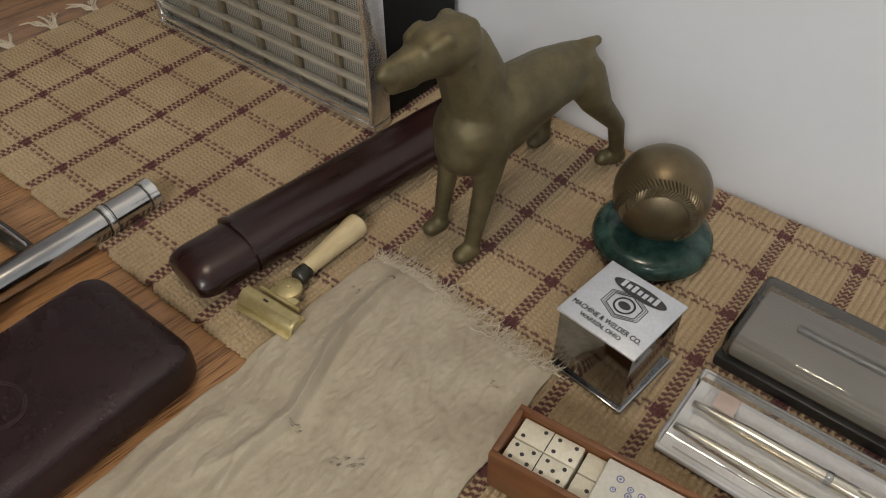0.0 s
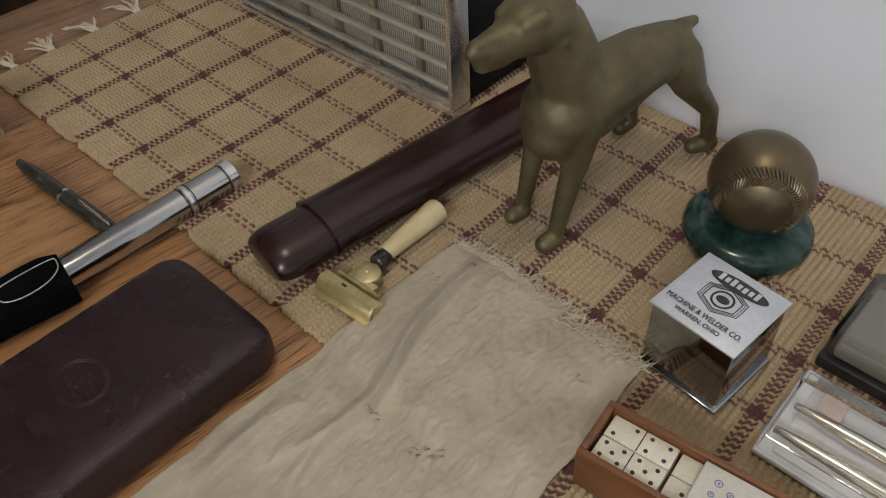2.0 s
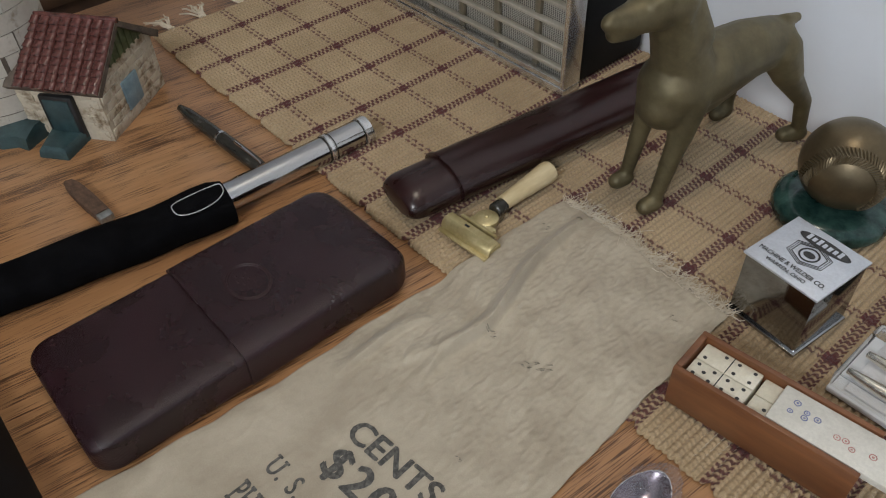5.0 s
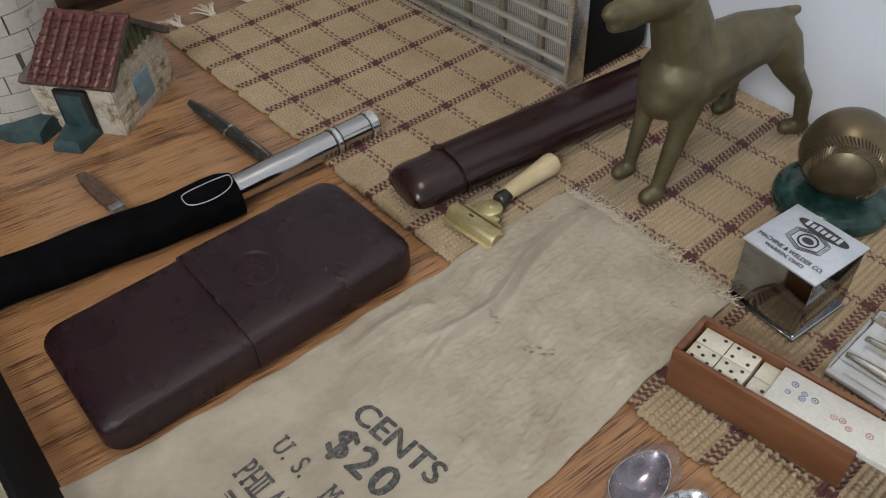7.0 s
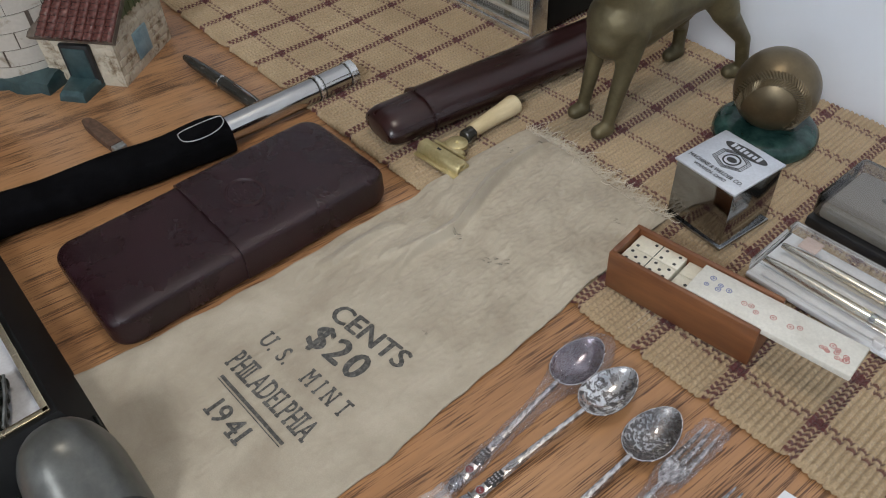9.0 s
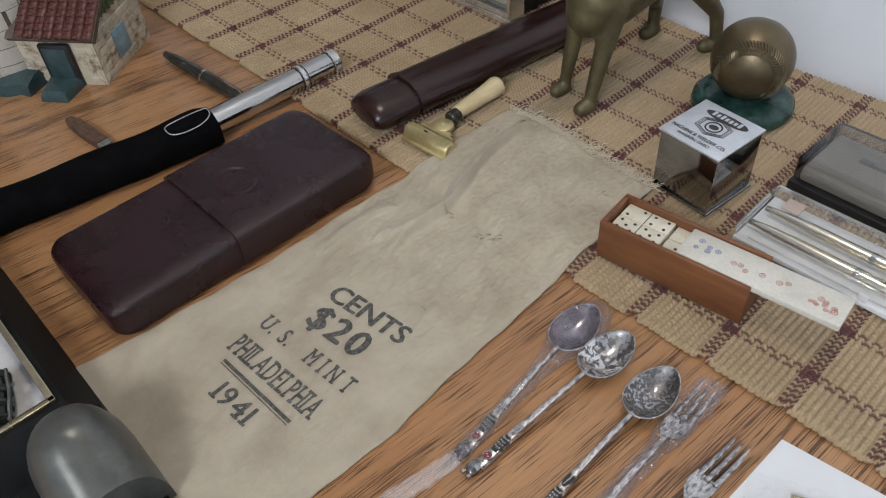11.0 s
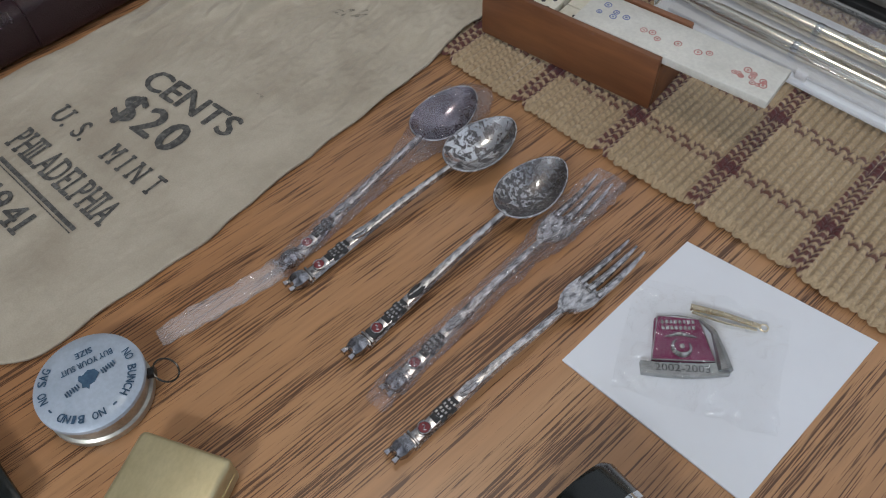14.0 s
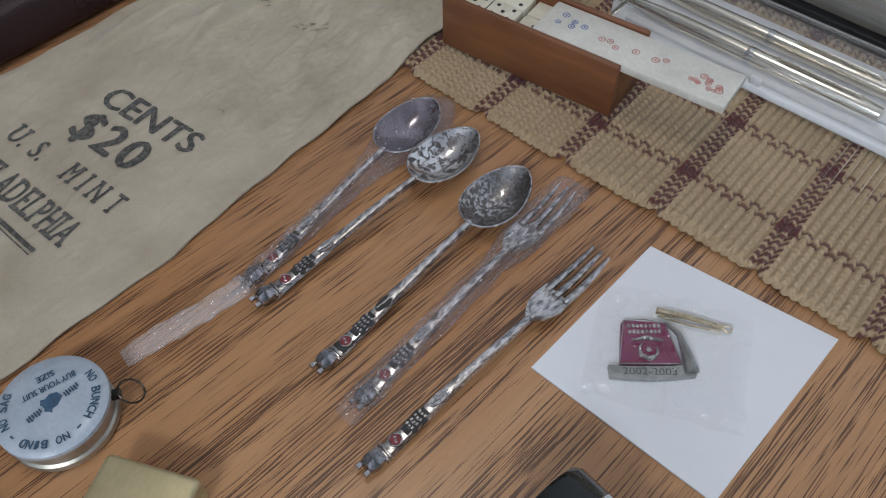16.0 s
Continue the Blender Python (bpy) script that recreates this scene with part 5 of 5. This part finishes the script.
def spoon(at, turn, length, label, metal=SILVER):
    t = thing("souvenir_spoon", at, label, "spoon", turn, "souvenir cutlery")
    bm = bmesh.new()
    bowl(bm, 0.0195, 0.0126, 0.0068, length)
    b = part("bowl", bm, metal, t, "blotched tarnished bowl")
    rim = []
    for i in range(40):
        a = 2 * math.pi * i / 40
        sx, sy = math.cos(a), math.sin(a)
        rim.append((0.0128 * (1 - 0.14 * sy) * sx, length - 0.0195 + 0.0197 * sy, 0.0035 + 0.0068 + 0.0016 * max(0, sy) ** 2))
    part("rim", tube(rim, 0.00042, 6, None, True), SILVER_RIM, b)
    bm = bmesh.new()
    stem(bm, length - 0.0378, 0.0080, 0.0034, 0.0072, 0.0085, 0.0020, 0.0012)
    part("handle", bm, SILVER_STEM, t)
    handle_parts(t, 0.0, 0.0068, stem_top(length - 0.0378, 0.0080, 0.0085, 0.0020, 0.0012), metal == SILVER_DARK)
    return t


def fork(at, turn, length, label):
    t = thing("souvenir_fork", at, label, "fork", turn, "souvenir cutlery")
    bm = bmesh.new()
    loops = []
    for y, w, z in ((length - 0.046, 0.0036, 0.0060), (length - 0.044, 0.0062, 0.0054), (length - 0.040, 0.0112, 0.0044), (length - 0.034, 0.0138, 0.0036), (length - 0.027, 0.0130, 0.0034)):
        loops.append([(-w / 2, y, z + 0.0008), (-w / 4, y, z), (0, y, z - 0.0004), (w / 4, y, z), (w / 2, y, z + 0.0008), (w / 2, y, z + 0.0022), (w / 4, y, z + 0.0014), (0, y, z + 0.0011), (-w / 4, y, z + 0.0014), (-w / 2, y, z + 0.0022)])
    rings(loops, bm)
    part("root", bm, SILVER_STEM, t)
    for k in (-1, 0, 1):
        pts = [(k * 0.0047, length - 0.0290, 0.0045), (k * 0.0046, length - 0.018, 0.0042), (k * 0.0044, length - 0.008, 0.0052), (k * 0.0042, length, 0.0078)]
        part("tine", tube(pts, [0.0018, 0.0016, 0.0012, 0.0005], 8), SILVER_STEM, t)
    bm = bmesh.new()
    stem(bm, length - 0.0450, 0.0080, 0.0034, 0.0072, 0.0060, 0.0020, 0.0022)
    part("handle", bm, SILVER_STEM, t)
    handle_parts(t, 0.0, 0.0068, stem_top(length - 0.0450, 0.0080, 0.0060, 0.0020, 0.0022), False)
    return t


def film_sleeve(name, at, turn, rows, material, label, seed):
    """A crinkled flattened sleeve along y; rows of (y, half width, half height)."""
    rg = random.Random(seed)
    t = thing(name, at, label, "wrapper", turn, "cellophane sleeves")
    loops = []
    n = 26
    for j, (y, w, hgt) in enumerate(rows):
        loop = []
        for k in range(n):
            a = 2 * math.pi * k / n
            c, s = math.cos(a), math.sin(a)
            j0 = 1 + 0.16 * hum(k * 0.9, j * 0.8, 1.0, seed)
            loop.append((w * c * j0 + 0.0004 * math.sin(j * 1.7), y, max(0.0004, hgt + hgt * math.copysign(abs(s) ** 0.8, s) * j0)))
        loops.append(loop)
    ob = part("film", rings(loops), material, t)
    ob.visible_shadow = False
    return t


spoon((-0.0555, -0.1475, 0.0), 4.6, 0.1270, "tarnished silver souvenir spoon sealed in crinkled clear film", SILVER_DIM)
spoon((-0.0450, -0.1515, 0.0), -3.5, 0.1280, "blotchy tarnished silver souvenir spoon bare on the table")
spoon((-0.0040, -0.1555, 0.0), 0.2, 0.1280, "dark tarnished silver souvenir spoon bare on the table", SILVER_DARK)
fork((0.0180, -0.1560, 0.0), 1.3, 0.1360, "three-tined silver souvenir fork sealed in clear film")
fork((0.0380, -0.1720, 0.0), -3.9, 0.1320, "worn three-tined silver souvenir fork bare on the table")


def even(rows, n):
    out = []
    for (y0, w0, h0), (y1, w1, h1) in zip(rows, rows[1:]):
        for i in range(n):
            f = i / n
            out.append((y0 + (y1 - y0) * f, w0 + (w1 - w0) * f, h0 + (h1 - h0) * f))
    return out + [rows[-1]]


film_sleeve("cellophane_sleeve", (-0.0555, -0.1475, 0.0), 4.6, even([(-0.002, 0.0048, 0.0042), (0.03, 0.0050, 0.0044), (0.07, 0.0050, 0.0050), (0.088, 0.0090, 0.0056), (0.102, 0.0142, 0.0064), (0.122, 0.0142, 0.0064), (0.134, 0.0080, 0.004), (0.140, 0.003, 0.0015)], 7), FILM, "crinkled clear film round the spoon", 3)
film_sleeve("cellophane_tail", (-0.0560, -0.1485, 0.0), -10.0, even([(-0.055, 0.0042, 0.0012), (-0.04, 0.0055, 0.0022), (-0.02, 0.0050, 0.0018), (0.0, 0.0052, 0.0030)], 6), FILM_MILKY, "milky twisted tail of the film on the table", 8)
film_sleeve("cellophane_sleeve", (0.0180, -0.1560, 0.0), 1.3, even([(-0.007, 0.0045, 0.0026), (0.0, 0.0052, 0.0046), (0.04, 0.0052, 0.0048), (0.084, 0.0050, 0.0052), (0.096, 0.0084, 0.0046), (0.125, 0.0090, 0.0042), (0.139, 0.0084, 0.0046), (0.144, 0.0070, 0.002)], 7), FILM, "crinkled clear film round the fork", 5)

# ---------------- the pin on its card ----------------
card = tagged(link("white_card", plate([(0.0590, -0.0190), (0.0565, -0.0995), (0.1365, -0.0995), (0.1400, -0.0095)][::-1], 0.0003, 0.0012), PAPER), "square white card lying flat on the oak table", "card")
pin = thing("fez_pin", (0.0858, -0.0636, 0.0013), "burgundy enamel hat-shaped pin with a dated silver ribbon", "pin", 42)
part("enamel", plate([(-0.0120, -0.0070), (0.0120, -0.0075), (0.0085, 0.0110), (-0.0075, 0.0125), (-0.0090, 0.0110)], 0.0, 0.0020), ENAMEL, pin)
rim = [(-0.0120, -0.0070, 0.0021), (0.0120, -0.0075, 0.0021), (0.0085, 0.0110, 0.0021), (0.0, 0.0128, 0.0021), (-0.0078, 0.0122, 0.0021)]
part("rim", tube(rim, 0.0003, 6, None, True), PEWTER, pin)
part("crescent", tube([(0.0035 * math.cos(a), -0.0015 + 0.0035 * math.sin(a), 0.0023) for a in [2.0 + 0.32 * i for i in range(16)]], [0.0003 + 0.0008 * math.sin(math.pi * i / 15) for i in range(16)], 6), SILVER_RIM, pin, "silver crescent")
part("star", lathe([(0.0011, 0.0018), (0.0010, 0.0025), (0.0002, 0.0027)], 10, "z", (0.0002, -0.0012, 0)), SILVER_RIM, pin)
part("sword", tube([(-0.0060, 0.0030, 0.0022), (0.0, 0.0042, 0.0024), (0.0062, 0.0028, 0.0022)], [0.0003, 0.0009, 0.0004], 6), SILVER_RIM, pin)
bm = bmesh.new()
for r in range(2):
    for i in range(8):
        x = -0.0066 + i * 0.0017
        box(x, x + 0.0011, 0.0062 + 0.0027 * r, 0.0078 + 0.0027 * r, 0.0020, 0.0022, 0, 2, bm)
part("print", bm, SILVER_RIM, pin, "tiny silver lettering too blurred to read")
rib = part("ribbon", rings([[(x, -0.0078 - 0.0012 * math.sin((x + 0.016) * 100) , 0.0) for x in (-0.0165, -0.008, 0, 0.008, 0.0165)] + [(x, -0.0128 - 0.0012 * math.sin((x + 0.016) * 100), 0.0) for x in (0.0165, 0.008, 0, -0.008, -0.0165)],
                          [(x, -0.0078 - 0.0012 * math.sin((x + 0.016) * 100), 0.0026) for x in (-0.0165, -0.008, 0, 0.008, 0.0165)] + [(x, -0.0128 - 0.0012 * math.sin((x + 0.016) * 100), 0.0026) for x in (0.0165, 0.008, 0, -0.008, -0.0165)]]), PEWTER, pin, "pewter ribbon with a date")
lettering("2002-2003", 0.0205, 0.0030, INK, rib, (-0.001, -0.0108, 0.00268), -2)
part("tassel", tube([(0.0085, 0.0110, 0.0024), (0.0128, 0.0050, 0.0032), (0.0142, -0.0040, 0.0030), (0.0150, -0.0115, 0.0024)], [0.0006, 0.0012, 0.0022, 0.0030], 8), PEWTER, pin, "black and silver tassel")
bar = thing("pin_clasp", (0.0790, -0.0470, 0.0014), "thin gilt pin clasp lying on the white card", "clasp", 24)
part("needle", tube([(0.0, 0.0, 0.0018), (0.012, 0.0005, 0.0022), (0.027, 0.0, 0.0018)], [0.0015, 0.0012, 0.0010], 8), GOLD_PEN, bar)
part("spring", tube([(0.001, -0.0022, 0.0016), (0.013, -0.0030, 0.0018), (0.026, -0.0020, 0.0016)], 0.0005, 6), GOLD_PEN, bar)
part("loop", tube([(0.0285 + 0.0016 * math.cos(a / 10 * 2 * math.pi), 0.0016 * math.sin(a / 10 * 2 * math.pi), 0.0016) for a in range(10)], 0.0004, 5, None, True), GOLD_PEN, bar)
wrap = thing("plastic_pouch", (0.0930, -0.0600, 0.0014), "crumpled clear plastic pouch over the pin", "pouch", 24)
bm = bmesh.new()
grid = []
for i in range(61):
    rowv = []
    for j in range(61):
        x, y = -0.030 + 0.060 * i / 60, -0.028 + 0.052 * j / 60
        d = math.hypot(x / 0.026, y / 0.024)
        zz = 0.0036 * math.exp(-d ** 2 * 0.9) + 0.0060 * abs(hum(x, y, 80, 3.0)) + 0.0034 * abs(hum(x, y, 190, 9.0)) + 0.0004
        rowv.append(bm.verts.new((x + 0.002 * hum(y, x, 60, 1.0), y + 0.002 * hum(x, y, 60, 2.0), zz)))
    grid.append(rowv)
for i in range(60):
    for j in range(60):
        bm.faces.new((grid[i][j], grid[i + 1][j], grid[i + 1][j + 1], grid[i][j + 1]))
wf = part("film", bm, clear("thin_poly", (0.985, 0.985, 0.985), 0.055, 0.05, crinkle=0.9, grazing=0.45, fold=90), wrap)
wf.visible_shadow = False

# ---------------- tape measure ----------------
tape = thing("tape_measure", (-0.0600, -0.2320, 0.0), "round pale blue tin tape measure with dark blue print", "tape measure")
tape.scale = (0.90, 0.90, 0.92)
TR = 0.0222
part("case", lathe([(TR - 0.002, 0.0), (TR, 0.001), (TR, 0.0042), (TR - 0.0012, 0.0050), (TR - 0.0012, 0.0120), (TR, 0.0128)], 56), TINSIDE, tape, "worn tin side")
part("lid", lathe([(TR, 0.0128), (TR + 0.0004, 0.0134), (TR + 0.0002, 0.0152), (TR - 0.0020, 0.0166), (TR - 0.006, 0.0172), (0.004, 0.0176), (0.0003, 0.0177)], 56), CREAMTIN, tape, "pale blue lid")
AWAY = Vector((math.cos(radians(62)), math.sin(radians(62)), 0))
part("tab", tube([AWAY * (TR - 0.001) + Vector((0, 0, 0.0085)), AWAY * (TR + 0.0025) + Vector((0, 0, 0.0085))], 0.0024, 8), BLACK, tape)
SIDE = Vector((-AWAY.y, AWAY.x, 0))
part("pull_ring", tube([AWAY * (TR + 0.0065 + 0.0046 * math.sin(a / 20 * 2 * math.pi)) + SIDE * 0.0058 * math.cos(a / 20 * 2 * math.pi) + Vector((0, 0, 0.0075 - 0.003 * math.sin(a / 20 * 2 * math.pi))) for a in range(20)], 0.00045, 6, None, True), PENBODY, tape, "thin wire pull ring")


def round_words(body, radius, a_first, a_last, size):
    """Letters clockwise round the lid with their tops outward."""
    n = len(body)
    for i, ch in enumerate(body):
        if ch == " ":
            continue
        a = a_first + (a_last - a_first) * (i + 0.5) / n
        w = size * (0.26 if ch == "I" else 0.45 if ch == "-" else 0.68)
        lettering(ch, w, size * (0.16 if ch == "-" else 1.0), NAVY, tape, (radius * math.cos(radians(a)), radius * math.sin(radians(a)), 0.0175), a - 90, bold=0.03)


round_words("NO BUNCH - NO BIND - NO SAG", 0.0180, 92, -150, 0.0034)
lettering("BUY YOUR SUIT", 0.0215, 0.0028, NAVY, tape, (-0.0062, 0.0036, 0.0179), 256, bold=0.03)
lettering("SIZE", 0.0070, 0.0028, NAVY, tape, (-0.0112, 0.0050, 0.0178), 256, bold=0.03)
em = [(-0.0050, -0.0030), (-0.0020, -0.0048), (0.0015, -0.0040), (0.0030, -0.0052), (0.0046, -0.0030), (0.0040, 0.0), (0.0050, 0.0020), (0.0034, 0.0032), (0.0028, 0.0050), (0.0014, 0.0030), (-0.0012, 0.0034), (-0.0034, 0.0020), (-0.0056, 0.0006)]
part("emblem", plate([(0.8 * y + 0.001, -0.8 * x + 0.0005) for x, y in em], 0.0177, 0.0180), NAVY, tape, "small dark blue printed emblem")
for sx, sy in ((0.0016, 0.0088), (0.0008, -0.0072)):
    bm = bmesh.new()
    for i in range(6):
        y = sy - 0.0030 + 0.0011 * i
        box(sx - 0.0009 - 0.0003 * (i % 2), sx + 0.0010 + 0.0004 * ((i + 1) % 3), y, y + 0.0006, 0.0178, 0.0180, 0, 2, bm)
    part("script_bars", bm, NAVY, tape)

# ---------------- gold lighter ----------------
lighter = thing("cigarette_lighter", (-0.0295, -0.2288, 0.0), "brushed gold cigarette lighter lying flat on the table", "lighter", 26)
part("body", box(0.0, 0.0360, -0.0375, 0.0, 0.0, 0.0150, 0.0024, 4), GOLD, lighter)
part("base_strip", box(0.0015, 0.0345, -0.0405, -0.0372, 0.0012, 0.0140, 0.001), BLACK, lighter, "black base strip")
part("hinge_line", box(0.0358, 0.0364, -0.0372, -0.0030, 0.0070, 0.0076), BRASS, lighter)

# ---------------- black flashlight ----------------
torch = thing("flashlight", (0.0945, -0.1490, 0.0), "black plastic flashlight with a thin silver ring", "flashlight", -6)
TZ = 0.0205
part("lens_cap", lathe([(0.015, 0.0), (0.0192, 0.0006), (0.0205, 0.0025), (0.0205, 0.0135)], 40, "x", (0, 0, TZ)), BLACK_GLOSS, torch)
part("ring", lathe([(0.0205, 0.0135), (0.0208, 0.0138), (0.0208, 0.0162), (0.0205, 0.0165)], 40, "x", (0, 0, TZ)), CHROME, torch, "silver ring")
part("neck", lathe([(0.0203, 0.0165), (0.0200, 0.022), (0.0172, 0.032), (0.0168, 0.035)], 40, "x", (0, 0, TZ)), BLACK_GLOSS, torch)
for i in range(3):
    part("rib", lathe([(0.0158, 0.035 + i * 0.0045), (0.0172, 0.0355 + i * 0.0045), (0.0172, 0.0380 + i * 0.0045), (0.0158, 0.0385 + i * 0.0045)], 40, "x", (0, 0, TZ)), BLACK, torch)
part("barrel", lathe([(0.0160, 0.0480), (0.0168, 0.0490), (0.0168, 0.115), (0.0150, 0.118), (0.004, 0.1185)], 40, "x", (0, 0, TZ)), BLACK, torch)

# ---------------- black box with gilt rim ----------------
jbox = thing("jewellery_box", (-0.425, -0.265, 0.0), "black leather-covered box with gilt rim and white lining", "box", -0.5)
BX, BY, BH = 0.222, -0.074, 0.030
bm = rings([[(0, 0, 0), (BX, 0, 0), (BX, BY, 0), (0, BY, 0)], [(0, -0.001, 0.004), (BX - 0.001, -0.001, 0.004), (BX - 0.001, BY, 0.004), (0, BY, 0.004)],
            [(0, -0.012, BH - 0.006), (BX - 0.012, -0.012, BH - 0.006), (BX - 0.012, BY, BH - 0.006), (0, BY, BH - 0.006)],
            [(0, -0.016, BH), (BX - 0.018, -0.016, BH), (BX - 0.018, BY, BH), (0, BY, BH)],
            [(0, -0.021, BH), (BX - 0.023, -0.021, BH), (BX - 0.023, BY, BH), (0, BY, BH)],
            [(0, -0.022, 0.010), (BX - 0.025, -0.022, 0.010), (BX - 0.025, BY, 0.010), (0, BY, 0.010)]])
part("shell", bm, LEATHERETTE, jbox)
part("gilt_rim", box(0.0, BX - 0.020, -0.0230, -0.0190, BH, BH + 0.0022, 0.0006), GOLD_PEN, jbox, "gilt metal rim")
part("gilt_rim", box(BX - 0.024, BX - 0.020, BY, -0.0190, BH, BH + 0.0022, 0.0006), GOLD_PEN, jbox)
part("lining", box(0.012, BX - 0.026, BY, -0.0225, 0.010, 0.0135, 0.001), SATIN, jbox, "white satin lining")
trinket = thing("black_trinket", (-0.2760, -0.3030, 0.0132), "small black metal trinket with rods on the white lining", "trinket", -18)
part("tube", lathe([(0.004, 0.0), (0.0062, 0.001), (0.0062, 0.040), (0.004, 0.041)], 20, "x", (0, 0, 0.0065)), BLACK_GLOSS, trinket)
for i in range(4):
    part("collar", lathe([(0.0062, 0.003 + i * 0.011), (0.0076, 0.0036 + i * 0.011), (0.0076, 0.0056 + i * 0.011), (0.0062, 0.0062 + i * 0.011)], 20, "x", (0, 0, 0.0075)), PENBODY, trinket)
part("rod", tube([(0.002, 0.006, 0.011), (0.020, 0.0075, 0.012), (0.040, 0.006, 0.011)], 0.0012, 6), PEWTER, trinket)
part("hook", tube([(0.020, -0.006, 0.006), (0.024, -0.013, 0.006), (0.017, -0.018, 0.005), (0.010, -0.016, 0.004)], 0.0014, 6), BLACK_GLOSS, trinket)

# ---------------- grey desk machine on a black base ----------------
mach = thing("desk_stapler", (-0.125, -0.300, 0.0), "vintage desk stapler in grey hammertone on a black cast base", "stapler", -1)
bm = box(-0.100, 0.084, -0.055, 0.0290, 0.0, 0.006, 0.002)
part("base", bm, BLACK_GLOSS, mach, "glossy black cast base")
part("base_rim", box(-0.100, 0.084, 0.0245, 0.0300, 0.006, 0.0090, 0.001), BLACK_GLOSS, mach)
loops = []
for i in range(17):
    f = i / 16
    x = -0.098 + 0.078 * f
    grow = math.sin(min(1, f * 1.9 + 0.06) * math.pi / 2)
    w, hgt = 0.0262 * grow, 0.054 * grow ** 0.9
    if f > 0.6:
        hgt *= 1 - 0.35 * ((f - 0.6) / 0.4)
    loops.append([(x, 0.0075 + w * math.copysign(abs(math.cos(a)) ** 0.85, math.cos(a)), 0.004 + hgt * max(0, math.sin(a)) ** 0.8) for a in [math.pi * k / 18 for k in range(19)]])
part("head", rings(loops), HAMMER, mach, "rounded grey hammertone head")
part("arm", box(-0.028, 0.018, -0.050, 0.0160, 0.006, 0.026, 0.004, 3), HAMMER, mach)
part("strip", box(-0.031, -0.027, -0.050, 0.0180, 0.020, 0.0285, 0.001), CHROME, mach)
part("strip", box(0.0165, 0.0205, -0.050, 0.0180, 0.012, 0.0275, 0.001), CHROME, mach)
part("decal", plate(oval(0.0085, 0.0062, 24, -0.006, -0.006), 0.0260, 0.0262), DECAL, mach, "worn yellow oval decal")
part("platen", lathe([(0.024, 0.006), (0.025, 0.008), (0.025, 0.022), (0.0225, 0.0245), (0.004, 0.025)], 40, "z", (0.046, -0.026, 0)), BLACK, mach, "round black platen")
part("screw", lathe([(0.0045, 0.006), (0.0045, 0.0078), (0.0036, 0.0086), (0.0006, 0.0087)], 16, "z", (0.070, 0.014, 0)), BLACK_GLOSS, mach)
